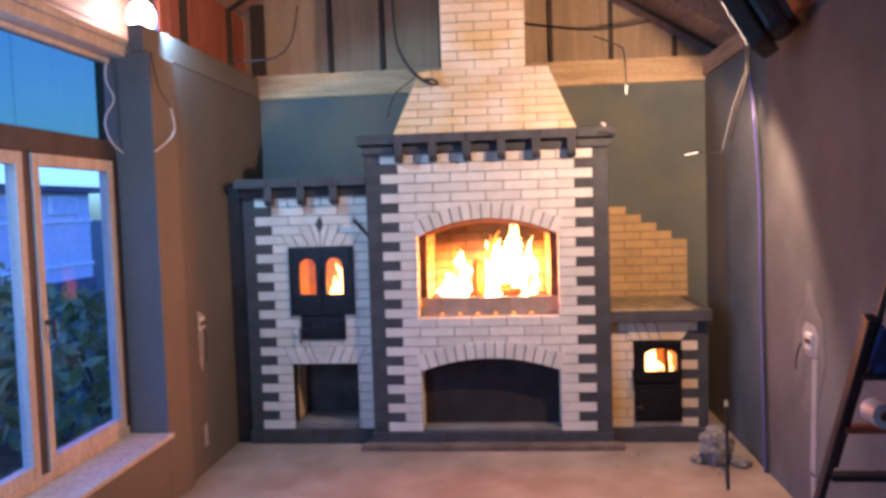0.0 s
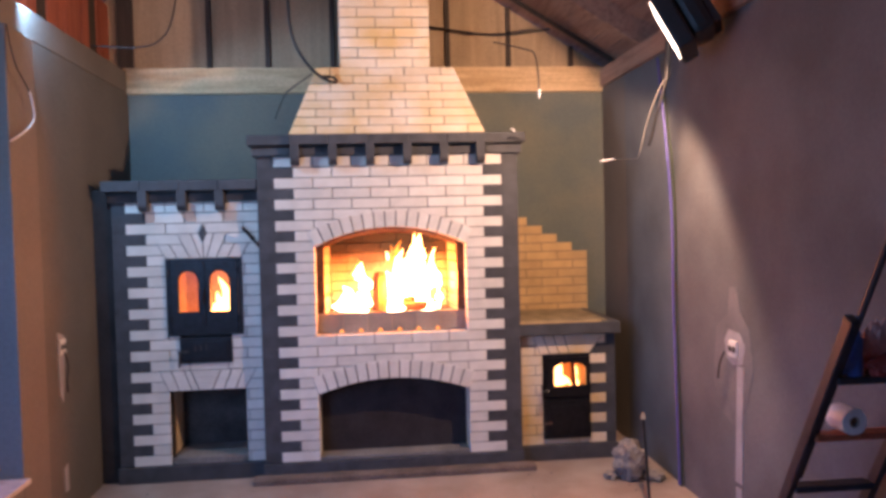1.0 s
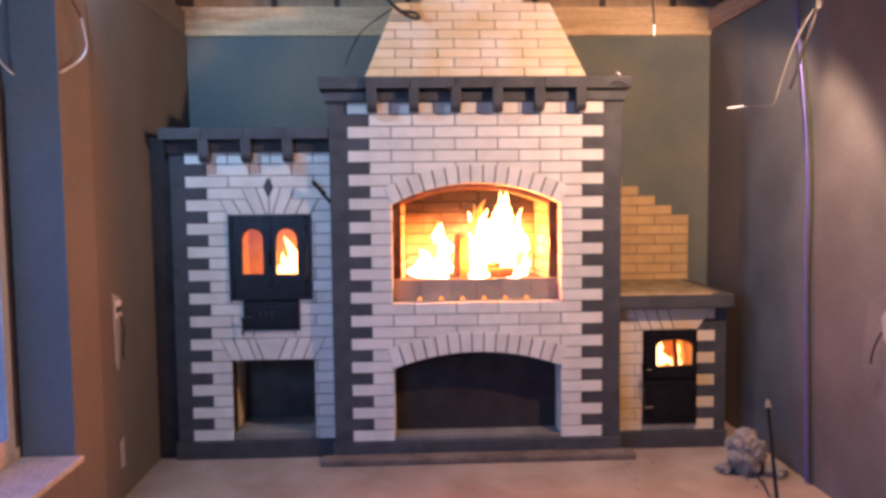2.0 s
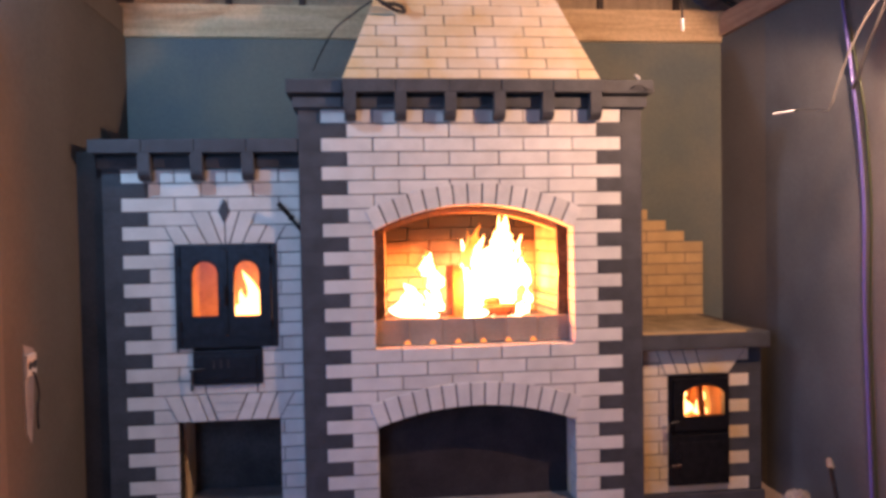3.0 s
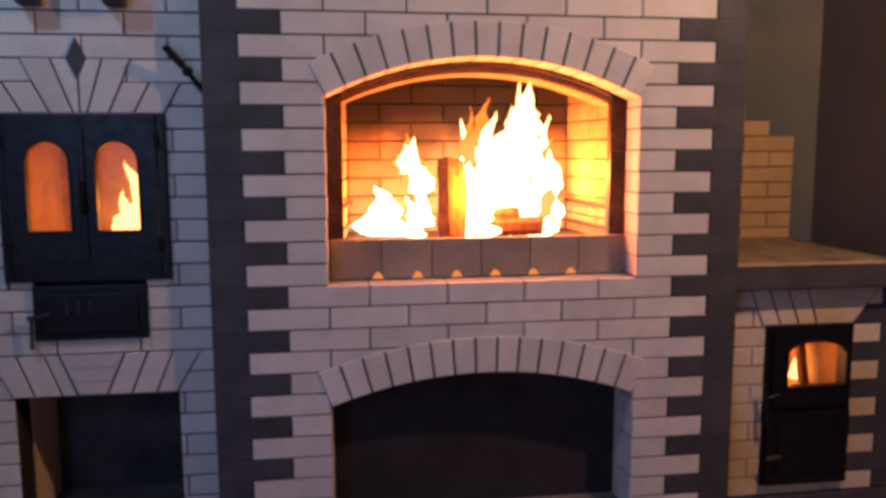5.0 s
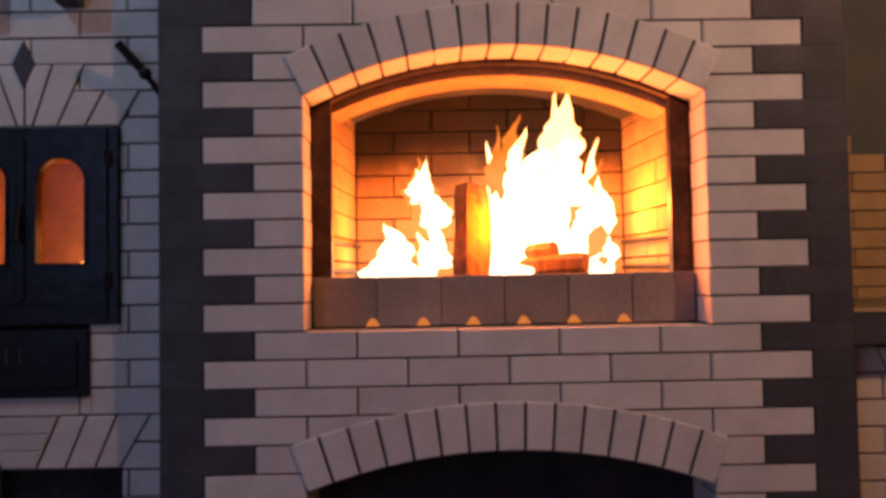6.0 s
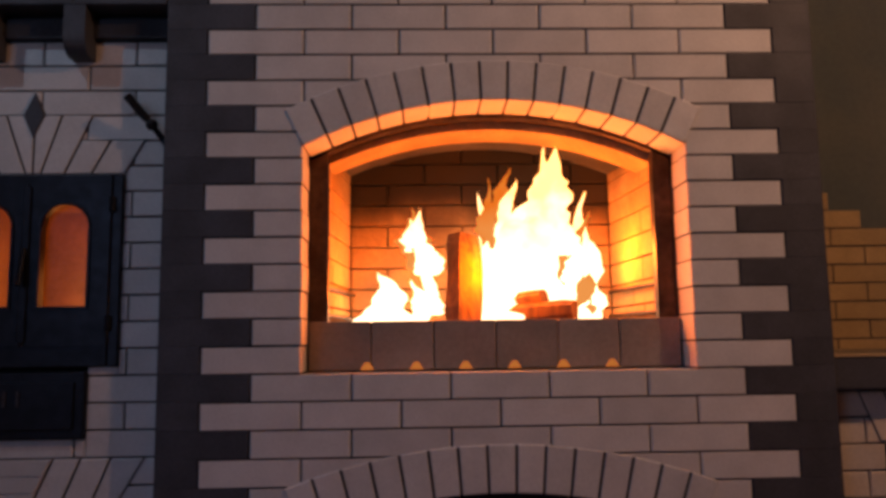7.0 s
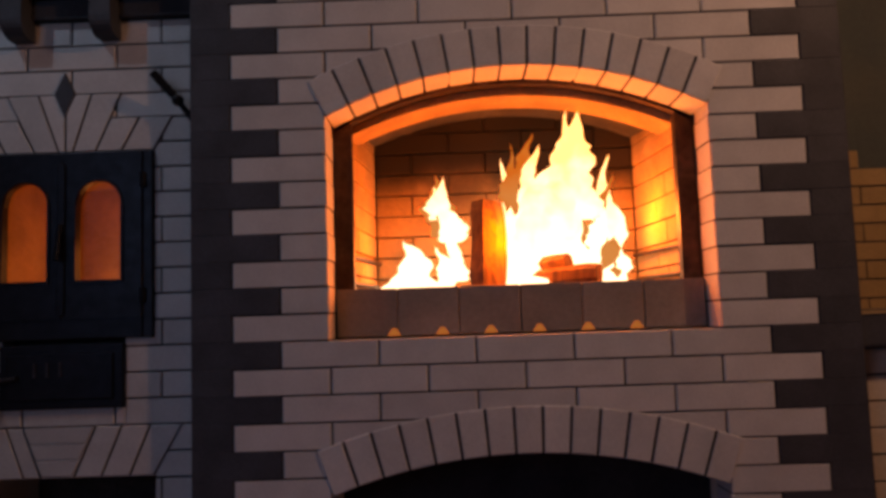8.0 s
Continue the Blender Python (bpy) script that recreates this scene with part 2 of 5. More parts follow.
BLUE_PLASTIC = mat("blue_plastic", (0.05, 0.13, 0.42), 0.4, vary=0.1)
SACK = mat("crumpled_sack", (0.27, 0.24, 0.23), 0.8, vary=0.12, scale=20, bump=0.5, depth=0.01)
FLAME = glow("flame", (1.0, 0.50, 0.14), 17.0, (1.0, 0.82, 0.46), 1.10, 1.75)
FLAME_EDGE = glow("flame_edge", (1.0, 0.27, 0.03), 3.2, (1.0, 0.48, 0.12), 1.10, 1.75)
FLAME_LOW = glow("stove_flame", (1.0, 0.55, 0.18), 11.0)
EMBER = glow("ember", (1.0, 0.36, 0.08), 1.8)
LAMP_GLASS = glow("lit_lamp_glass", (0.90, 0.95, 1.0), 50.0)
FLOOD_GLASS = glow("lit_floodlight_glass", (1.0, 0.85, 0.62), 12.0)
GRASS = mat("lawn_grass", (0.05, 0.09, 0.03), 0.9, vary=0.3, scale=8, fine=60, bump=0.6)
LEAF = mat("bush_leaves", (0.26, 0.31, 0.10), 0.6, vary=0.3, scale=10, second=(0.10, 0.16, 0.06), patch=3.0)
HOUSE_WALL = mat("neighbour_render", (0.62, 0.66, 0.72), 0.9, vary=0.06)
PLASTER_BAND = mat("white_band_paint", (0.80, 0.80, 0.80), 0.8, vary=0.05)
HOUSE_DARK = mat("neighbour_roof", (0.10, 0.11, 0.13), 0.8, vary=0.15)


# ---- mesh tools ----
def finish(name, bm, material, label=""):
    me = bpy.data.meshes.new(name)
    if len(bm.faces) > 1:
        bmesh.ops.recalc_face_normals(bm, faces=bm.faces)
    bm.to_mesh(me)
    bm.free()
    me.materials.append(material)
    ob = new(name, me)
    if label:
        ob["label"] = label
    return ob


def under(ob, parent):
    ob.parent = parent
    return ob


def thing(name, label, category, group=""):
    ob = new(name)
    ob.empty_display_size = 0.1
    return tagged(ob, label, category, group)


def part(name, bm, material, parent, label=""):
    return under(finish(name, bm, material, label), parent)


def solid(name, bm, material, label, category, group="", kind=""):
    return tagged(finish(name, bm, material), label, category, group, kind)


def box(bm, x0, x1, y0, y1, z0, z1, bevel=0.0, m=None):
    r = bmesh.ops.create_cube(bm, size=1.0)
    t = Matrix.Translation(((x0 + x1) / 2, (y0 + y1) / 2, (z0 + z1) / 2)) @ Matrix.Diagonal((abs(x1 - x0), abs(y1 - y0), abs(z1 - z0), 1))
    bmesh.ops.transform(bm, matrix=(m @ t) if m else t, verts=r["verts"])
    if bevel:
        es = list({e for v in r["verts"] for e in v.link_edges})
        bmesh.ops.bevel(bm, geom=es, offset=bevel, segments=2, affect="EDGES", profile=0.6)
    return bm


def boxes(*rows, bevel=0.0):
    bm = bmesh.new()
    for r in rows:
        box(bm, *r, bevel=bevel)
    return bm


def rod(bm, a, b, r0, r1=None, n=10):
    a, b = Vector(a), Vector(b)
    d = b - a
    m = Matrix.Translation((a + b) / 2) @ d.to_track_quat("Z", "Y").to_matrix().to_4x4()
    bmesh.ops.create_cone(bm, cap_ends=True, segments=n, radius1=r0, radius2=r0 if r1 is None else r1, depth=d.length, matrix=m)
    return bm


def cable(name, pts, r, material, label, category="cable", parent=None):
    cu = bpy.data.curves.new(name, "CURVE")
    cu.dimensions, cu.bevel_depth, cu.bevel_resolution = "3D", r, 2
    sp = cu.splines.new("NURBS")
    sp.points.add(len(pts) - 1)
    for p, q in zip(sp.points, pts):
        p.co = (*q, 1)
    sp.use_endpoint_u, sp.order_u = True, 3
    ob = new(name, cu)
    me = bpy.data.meshes.new_from_object(ob.evaluated_get(bpy.context.evaluated_depsgraph_get()))
    bpy.data.objects.remove(ob)
    me.materials.clear()
    me.materials.append(material)
    ob = new(name, me)
    if parent:
        return under(tagged(ob, label), parent)
    return tagged(ob, label, category)


def prism(poly, y0, y1, c=0.003):
    """A piece with a chamfered front: a convex outline in x and z, front at y0, back at y1."""
    cx = sum(p[0] for p in poly) / len(poly)
    cz = sum(p[1] for p in poly) / len(poly)
    bm = bmesh.new()
    rings = []
    for y, k in ((y0, c), (y0 + c, 0), (y1, 0)):
        ring = []
        for x, z in poly:
            dx, dz = cx - x, cz - z
            ln = max(math.hypot(dx, dz), 1e-6)
            q = min(k * 1.35 / ln, 0.4)
            ring.append(bm.verts.new((x + dx * q, y, z + dz * q)))
        rings.append(ring)
    bm.faces.new(rings[0])
    for a, b in zip(rings, rings[1:]):
        for i in range(len(poly)):
            j = (i + 1) % len(poly)
            bm.faces.new((a[i], a[j], b[j], b[i]))
    return bm


PIECES = {}


def brick(name, x0, x1, z0, z1, y, material, parent, depth=0.115):
    """A brick with its front at y; alike bricks share one mesh."""
    w, h = round(x1 - x0, 3), round(z1 - z0, 3)
    if w < 0.012 or h < 0.008:
        return None
    key = (w, h, depth, material.name)
    if key not in PIECES:
        bm = prism([(-w / 2, 0), (w / 2, 0), (w / 2, h), (-w / 2, h)], 0, depth, 0.001 if material is DARK_BRICK else 0.003)
        bmesh.ops.recalc_face_normals(bm, faces=bm.faces)
        me = bpy.data.meshes.new(name)
        bm.to_mesh(me)
        bm.free()
        me.materials.append(material)
        PIECES[key] = me
    ob = new(name, PIECES[key])
    ob.location = ((x0 + x1) / 2, y + random.uniform(-0.0007, 0.0007), z0)
    return under(ob, parent)


def sheet(x0, x1, y0, y1, z0, z1):
    """One glass sheet, facing the room: flat in x or in y."""
    bm = bmesh.new()
    if x0 == x1:
        q = ((x0, y0, z0), (x0, y1, z0), (x0, y1, z1), (x0, y0, z1))
    else:
        q = ((x0, y0, z0), (x1, y0, z0), (x1, y0, z1), (x0, y0, z1))
    bm.faces.new([bm.verts.new(p) for p in q])
    return bm


def arch_block(bm, x0, x1, low, top, y0, y1, n=28):
    """A wall over an arch: its underside follows low(x)."""
    vs = []
    for i in range(n + 1):
        x = x0 + (x1 - x0) * i / n
        z = low(x)
        vs.append([bm.verts.new(p) for p in ((x, y0, z), (x, y0, top), (x, y1, top), (x, y1, z))])
    for a, b in zip(vs, vs[1:]):
        for i in range(4):
            j = (i + 1) % 4
            bm.faces.new((a[i], a[j], b[j], b[i]))
    bm.faces.new(vs[0])
    bm.faces.new(vs[-1])
    return bm


def minus(r, holes):
    """Rectangles left of r = (x0, x1, z0, z1) outside the holes."""
    out = [r]
    for hx0, hx1, hz0, hz1 in holes:
        nxt = []
        for x0, x1, z0, z1 in out:
            if x1 <= hx0 or x0 >= hx1 or z1 <= hz0 or z0 >= hz1:
                nxt.append((x0, x1, z0, z1))
                continue
            if x0 < hx0:
                nxt.append((x0, hx0, z0, z1))
            if x1 > hx1:
                nxt.append((hx1, x1, z0, z1))
            a, b = max(x0, hx0), min(x1, hx1)
            if z0 < hz0 - 0.012:
                nxt.append((a, b, z0, hz0))
            if z1 > hz1 + 0.012:
                nxt.append((a, b, hz1, z1))
        out = nxt
    return out

# ---- the room ----
LEFT, RIGHT, BACK, REAR = -1.97, 1.80, 0.98, -6.6
RIDGE_X, RIDGE_Z = -0.60, 4.37
solid("floor", boxes((LEFT - 0.5, RIGHT + 0.4, REAR - 0.3, BACK + 0.6, -0.12, 0.0)), SCREED, "dusty pinkish concrete screed floor with scattered mortar dust", "floor", kind="structure")
solid("wall_back", boxes((LEFT - 0.4, RIGHT + 0.4, BACK, BACK + 0.25, 0.0, 2.75)), PLASTER_GREEN, "green-grey cement plastered wall behind the brick ovens", "wall", kind="structure")
solid("wall_right", boxes((RIGHT, RIGHT + 0.3, 0.42, BACK, 0.0, 2.78)), PLASTER_TAN, "brown plastered wall strip in the corner beside the stove", "wall", kind="structure")
solid("wall_right_main", boxes((RIGHT - 0.003, RIGHT + 0.3, REAR, 0.42, 0.0, 2.78)), PLASTER_GREY, "grey cement plastered wall with chased patches", "wall", kind="structure")
solid("wall_rear", boxes((LEFT - 0.4, RIGHT + 0.4, REAR - 0.25, REAR, 0.0, 4.72)), PLASTER_GREY, "plain grey plastered rear wall", "wall", kind="structure")
# window wall: a pier beside the opening, parapet below, recess towards the corner
solid("wall_left", boxes((LEFT - 0.32, LEFT, -0.80, BACK, 0.0, 2.76)), PLASTER_TAN_SHADED, "tan plastered wall, coloured darker for its shade, with a chased socket box", "wall", kind="structure")
solid("pier", boxes((LEFT - 0.32, LEFT + 0.03, -1.13, -0.80, 0.0, 2.76), bevel=0.008), PLASTER_TAN, "tan plastered pier beside the window reveal", "wall", kind="structure")
solid("parapet", boxes((LEFT - 0.32, LEFT + 0.03, -5.2, -1.13, 0.0, 0.42), bevel=0.008), PLASTER_TAN, "reddish-brown plastered parapet wall under the window", "wall", kind="structure")
solid("wall_left_rear", boxes((LEFT - 0.32, LEFT + 0.03, REAR, -5.2, 0.0, 2.76)), PLASTER_TAN, "plain tan plastered wall", "wall", kind="structure")

# roof: two boarded slopes on rafters
SLOPE = math.atan2(RIDGE_Z - 2.93, RIGHT - RIDGE_X)
for side in (1, -1):
    bm = bmesh.new()
    m = Matrix.Translation((RIDGE_X, 0, RIDGE_Z + 0.17)) @ Matrix.Rotation(side * SLOPE, 4, "Y")
    for i in range(23 if side > 0 else 16):
        a = i * 0.142
        box(bm, side * a, side * (a + 0.139), REAR - 0.2, BACK + 0.9, 0, 0.024 + 0.002 * (i % 2), m=m)
    box(bm, 0, side * 3.26 if side > 0 else -2.27, REAR - 0.2, BACK + 0.9, 0.03, 0.06, m=m)
    solid("ceiling", bm, PINE_Y, "sloping reddish pine board ceiling between rafters", "ceiling", kind="structure")
    for k, y in enumerate((0.1, -0.75, -1.6, -2.45, -3.3, -4.15, -5.0, -5.85)):
        rb = bmesh.new()
        box(rb, side * 0.03, side * 3.02 if side > 0 else -2.20, y - 0.025, y + 0.025, -0.15, -0.002, 0.004, m=m)
        solid("rafter", rb, PINE_Y, "reddish sawn pine rafter under the roof boards", "rafter", "roof rafters", "structure")
    tb = bmesh.new()
    box(tb, side * 0.02, side * 3.02 if side > 0 else -2.20, BACK + 0.02, BACK + 0.05, -0.035, -0.002, 0.003, m=m)
    solid("rafter_trim", tb, STUD, "thin dark trim along the gable rafter", "trim", kind="structure")
solid("ridge_beam", boxes((RIDGE_X - 0.03, RIDGE_X + 0.03, REAR, BACK + 0.3, RIDGE_Z - 0.02, RIDGE_Z + 0.14), bevel=0.004), PINE_Y, "pine ridge beam", "beam", kind="structure")
solid("tie_beam", boxes((LEFT - 0.03, RIGHT + 0.02, BACK - 0.02, BACK + 0.14, 2.752, 2.955), bevel=0.008), PINE_X, "light pine tie beam lying on the back wall", "beam", kind="structure")
solid("wall_plate_right", boxes((RIGHT - 0.02, RIGHT + 0.12, REAR, BACK - 0.02, 2.785, 2.93), bevel=0.006), PINE_Y, "reddish pine wall plate along the eaves", "beam", kind="structure")
solid("wall_plate_left", boxes((LEFT - 0.10, LEFT - 0.002, -1.13, BACK - 0.02, 2.765, 2.93), bevel=0.006), PLASTER_TAN, "tan plastered ring beam along the eaves", "beam", kind="structure")
upper = thing("upper_wall_left", "reddish upright boards closing the eaves above the wall", "wall")
upper["kind"] = "structure"
for i in range(11):
    y = -0.42 + 0.156 * i
    part("board", boxes((-2.215, -2.190 + 0.004 * (i % 2), y, y + 0.148, 2.765, 3.52), bevel=0.003), STUD if i in (2, 8) else RED_BOARD, upper)
for i in range(5):
    part("eaves_board", boxes((-2.345 + 0.004 * (i % 2), -2.318 + 0.004 * (i % 2), REAR, -0.423, 2.842 + 0.142 * i, 2.980 + 0.142 * i), bevel=0.003), PINE_Y, upper)
GY = 1.28
gable = thing("gable_wall", "plywood gable wall with dark vertical studs and a dark strip put for an opening", "wall")
gable["kind"] = "structure"


def roof_z(x):
    return RIDGE_Z + 0.15 - math.tan(SLOPE) * abs(x - RIDGE_X)


studs = (-2.06, -1.40, -0.93, -0.40, 0.10, 0.56, 1.08, 1.62)
edges = (LEFT - 0.35,) + studs + (RIGHT + 0.3,)
for a, b in zip(edges, edges[1:]):
    xs = sorted({a + 0.004, b - 0.004} | ({RIDGE_X} if a < RIDGE_X < b else set()))
    poly = [(x, 2.60) for x in xs] + [(x, max(roof_z(x), 2.7)) for x in reversed(xs)]
    part("panel", prism(poly, GY, GY + 0.03, 0.002), PINE_Z, gable)
# the wide one at x = -2.06 is a dark strip put for an opening
for x in studs:
    part("stud", boxes((x - (0.02 if x > -2 else 0.065), x + (0.02 if x > -2 else 0.065), GY - 0.03, GY + 0.01, 2.98 if x > -2 else 2.99, roof_z(x)), bevel=0.003), STUD, gable)
solid("attic_ledge", boxes((LEFT - 0.35, RIGHT + 0.3, BACK + 0.141, GY + 0.02, 2.70, 2.755)), PINE_X, "board ledge on top of the back wall", "ledge", kind="structure")


# ---- the brick oven group ----
P, Z0, BW = 0.071, 0.11, 0.256
J = 0.005


def course(parent, k, x0, x1, start, y, material, holes=(), name="brick"):
    """One course of bricks from x0 to x1, with the first joint at start, cut round the holes."""
    z0, z1 = Z0 + k * P, Z0 + (k + 1) * P
    cuts = [x0]
    x = start
    while x < x1 - 0.015:
        if x > x0 + 0.015:
            cuts.append(x)
        x += BW
    cuts.append(x1)
    for a, b in zip(cuts, cuts[1:]):
        la, lb = (0 if a == x0 else J / 2), (0 if b == x1 else J / 2)
        for r in minus((a + la, b - lb, z0 + J / 2, z1 - J / 2), holes):
            brick(name, *r, y, material, parent)


def arch_ring(parent, cx, zc, r0, r1, half, n, y, material, depth=0.13):
    """Wedge bricks of a segmental arch, all on one mesh."""
    step = 2 * half / n
    g = 1.5 * J / (r0 + r1)
    bed = bmesh.new()
    ring = []
    for i in range(41):
        t = -half + 0.004 + (2 * half - 0.008) * i / 40
        ring.append([bed.verts.new((cx + q * math.sin(t), yy, zc + q * math.cos(t))) for q, yy in ((r0 + 0.004, y - 0.0022), (r1 - 0.003, y - 0.0022), (r1 - 0.003, y + 0.02), (r0 + 0.004, y + 0.02))])
    for u, v in zip(ring, ring[1:]):
        for i in range(4):
            k = (i + 1) % 4
            bed.faces.new((u[i], u[k], v[k], v[i]))
    part("arch_bed", bed, MORTAR, parent)
    a = step / 2 - g
    poly = [(-r0 * math.sin(a), r0 * math.cos(a)), (r0 * math.sin(a), r0 * math.cos(a)), (r1 * math.sin(a), r1 * math.cos(a)), (-r1 * math.sin(a), r1 * math.cos(a))]
    bm = prism(poly, -0.005, depth)
    bmesh.ops.recalc_face_normals(bm, faces=bm.faces)
    me = bpy.data.meshes.new("arch_brick")
    bm.to_mesh(me)
    bm.free()
    me.materials.append(material)
    for i in range(n):
        ang = -half + step * (i + 0.5)
        ob = new("arch_brick", me)
        ob.matrix_basis = Matrix.Translation((cx, y, zc)) @ Matrix.Rotation(ang, 4, "Y")
        under(ob, parent)


def fan(parent, joints, zb, y, material, name="lintel_brick"):
    """Bricks of a flat arch between slanted joints: (x at the bottom, x at the top, height)."""
    for (b0, t0, h0), (b1, t1, h1) in zip(joints, joints[1:]):
        hh = min(h0, h1)
        bed = [(b0 - 0.001, zb + 0.001), (b1 + 0.001, zb + 0.001), (b1 + (t1 - b1) * hh / h1 + 0.001, zb + hh - 0.001), (b0 + (t0 - b0) * hh / h0 - 0.001, zb + hh - 0.001)]
        part("lintel_bed", prism(bed, y - 0.0022, y + 0.02, 0.0), MORTAR, parent)
        h = min(h0, h1) if h0 != h1 else h0
        f0, f1 = h / h0, h / h1
        poly = [(b0 + 0.003, zb), (b1 - 0.003, zb), (b1 + (t1 - b1) * f1 - 0.003, zb + h - 0.003), (b0 + (t0 - b0) * f0 + 0.003, zb + h - 0.003)]
        part(name, prism(poly, y - 0.005, y + 0.10), material, parent)


def corbel(parent, x, y, ztop, zbot, back, w=0.058):
    """A dark bracket brick on edge with a rounded foot."""
    bm = bmesh.new()
    prof = [(back, ztop), (y, ztop), (y, zbot + 0.045)]
    for i in range(1, 7):
        a = i / 6 * math.pi / 2
        prof.append((y + 0.048 * (1 - math.cos(a)), zbot + 0.045 - 0.045 * math.sin(a)))
    prof.append((back, zbot))
    f = [bm.verts.new((x - w / 2, p, z)) for p, z in prof]
    g = [bm.verts.new((x + w / 2, p, z)) for p, z in prof]
    bm.faces.new(f)
    bm.faces.new(list(reversed(g)))
    for i in range(len(f)):
        j = (i + 1) % len(f)
        bm.faces.new((f[i], g[i], g[j], f[j]))
    part("corbel", bm, DARK_BRICK, parent)


def slab_row(parent, x0, x1, y0, y1, z0, z1, n):
    """Cornice bricks side by side."""
    for i in range(n):
        a, b = x0 + (x1 - x0) * i / n, x0 + (x1 - x0) * (i + 1) / n
        part("cornice_brick", boxes((a + 0.001, b - 0.001, y0, y1, z0 + 0.002, z1 - 0.002), bevel=0.004), DARK_BRICK, parent)


# fireplace in the middle
W, IN, OUT, HALF = 0.768, 0.640, 0.880, 0.512
fireplace = thing("brick_fireplace", "tall white and graphite brick fireplace with a burning arched hearth", "fireplace")
R1, RING1 = 1.110, 0.112
C1 = 1.684 - R1
R2, RING2 = 1.440, 0.122
C2 = 0.655 - R2


def low1(x):
    return C1 + math.sqrt((R1 + 0.006) ** 2 - min(abs(x), 0.52) ** 2)


def low2(x):
    return C2 + math.sqrt((R2 + 0.006) ** 2 - min(abs(x), 0.52) ** 2)


IY = 0.007
for s in (-1, 1):
    a, b = sorted((s * 0.516, s * 0.876))
    part("pillar_core", boxes((a, b, IY, 0.66, 0.0, 2.235)), MORTAR, fireplace)
part("niche_arch_core", arch_block(bmesh.new(), -0.516, 0.516, low2, 0.958, IY, 0.66), MORTAR, fireplace)
part("hearth_arch_core", arch_block(bmesh.new(), -0.516, 0.516, low1, 2.235, IY, 0.66), MORTAR, fireplace)
part("rear_core", boxes((-0.876, 0.876, 0.66, BACK + 0.01, 0.0, 2.235)), MORTAR, fireplace)
part("plinth", boxes((-0.89, 0.89, -0.018, 0.6, 0.0, 0.107), bevel=0.006), DARK_BRICK, fireplace, "graphite plinth at the floor")
part("base_slab", boxes((-0.95, 0.95, -0.125, -0.019, 0.0, 0.040), bevel=0.010), STEP, fireplace, "low dusty brown concrete step at the floor")
part("niche_floor", boxes((-0.512, 0.512, 0.012, 0.64, 0.1075, 0.132), bevel=0.004), CONCRETE, fireplace, "pale concrete floor of the wood niche")
for s in (-1, 1):
    a, b = sorted((s * 0.508, s * 0.516))
    part("niche_lining", boxes((a, b, 0.118, 0.65, 0.125, 0.55)), FLOODLIT_CREAM_BRICK, fireplace)
# dark sheet closes the niche early, in place of the shade deeper inside
part("niche_shade_sheet", boxes((-0.508, 0.508, 0.155, 0.175, 0.125, 0.66)), SHADE_DARK, fireplace)

hole1 = []
for k in range(12, 23):
    z = Z0 + k * P
    if z < 1.55:
        hole1.append((-HALF, HALF, z - 0.001, z + P + 0.001))
    elif z < 1.684:
        h = math.sqrt(max(R1 ** 2 - (z - C1) ** 2, 0)) + 0.012
        hole1.append((-h, h, z - 0.001, z + P + 0.001))
for k in range(0, 8):
    z = Z0 + k * P
    if z < 0.55:
        hole1.append((-HALF, HALF, z - 0.001, z + P + 0.001))
    elif z < 0.655:
        h = math.sqrt(max(R2 ** 2 - (z - C2) ** 2, 0)) + 0.012
        hole1.append((-h, h, z - 0.001, z + P + 0.001))
for k in range(29):
    if k % 2 == 0:
        course(fireplace, k, -W, W, -W, 0.0, WHITE_BRICK, hole1)
    else:
        course(fireplace, k, -IN, IN, -IN, 0.0, WHITE_BRICK, hole1)
    z0, z1 = Z0 + k * P + J / 2, Z0 + (k + 1) * P - J / 2
    e = (W if k % 2 == 0 else IN) + J
    brick("graphite_brick", -OUT, -e, z0, z1 + J * 0.93, 0.001, DARK_BRICK, fireplace)
    brick("graphite_brick", e, OUT, z0, z1 + J * 0.93, 0.001, DARK_BRICK, fireplace)
arch_ring(fireplace, 0, C1, R1, R1 + RING1, math.asin(HALF / R1), 15, 0.0, WHITE_BRICK, 0.125)
arch_ring(fireplace, 0, C2, R2, R2 + RING2, math.asin(HALF / R2), 15, 0.0, WHITE_BRICK, 0.30)
# cornice
zt0, zt1, zt2 = Z0 + 29 * P, Z0 + 30 * P, Z0 + 31 * P
slab_row(fireplace, -0.66, 0.66, -0.022, 0.3, zt0, zt1 - 0.012, 5)
slab_row(fireplace, -0.66, 0.66, -0.080, 0.3, zt1, zt2, 5)
for s in (-1, 1):
    a, b = sorted((s * 0.661, s * 0.905))
    slab_row(fireplace, a, b, -0.025, 0.3, zt0 + 0.002, zt1 - 0.010, 1)
    a, b = sorted((s * 0.661, s * 0.932))
    slab_row(fireplace, a, b, -0.05, 0.3, zt1, zt2, 1)
for i in range(6):
    corbel(fireplace, -0.62 + 0.248 * i, -0.078, zt1 + 0.01, 2.108, -0.001)
# tapering hood of sloped brick courses, then the chimney
HB, HT, HZ0, HZ1, HY0, HY1, HN = 0.660, 0.478, zt2, 2.80, -0.03, 0.20, 8
slope = math.atan2(HY1 - HY0, HZ1 - HZ0)
length = math.hypot(HY1 - HY0, HZ1 - HZ0)
hm = Matrix.Translation((0, HY0, HZ0)) @ Matrix.Rotation(-slope, 4, "X")
hc = bmesh.new()
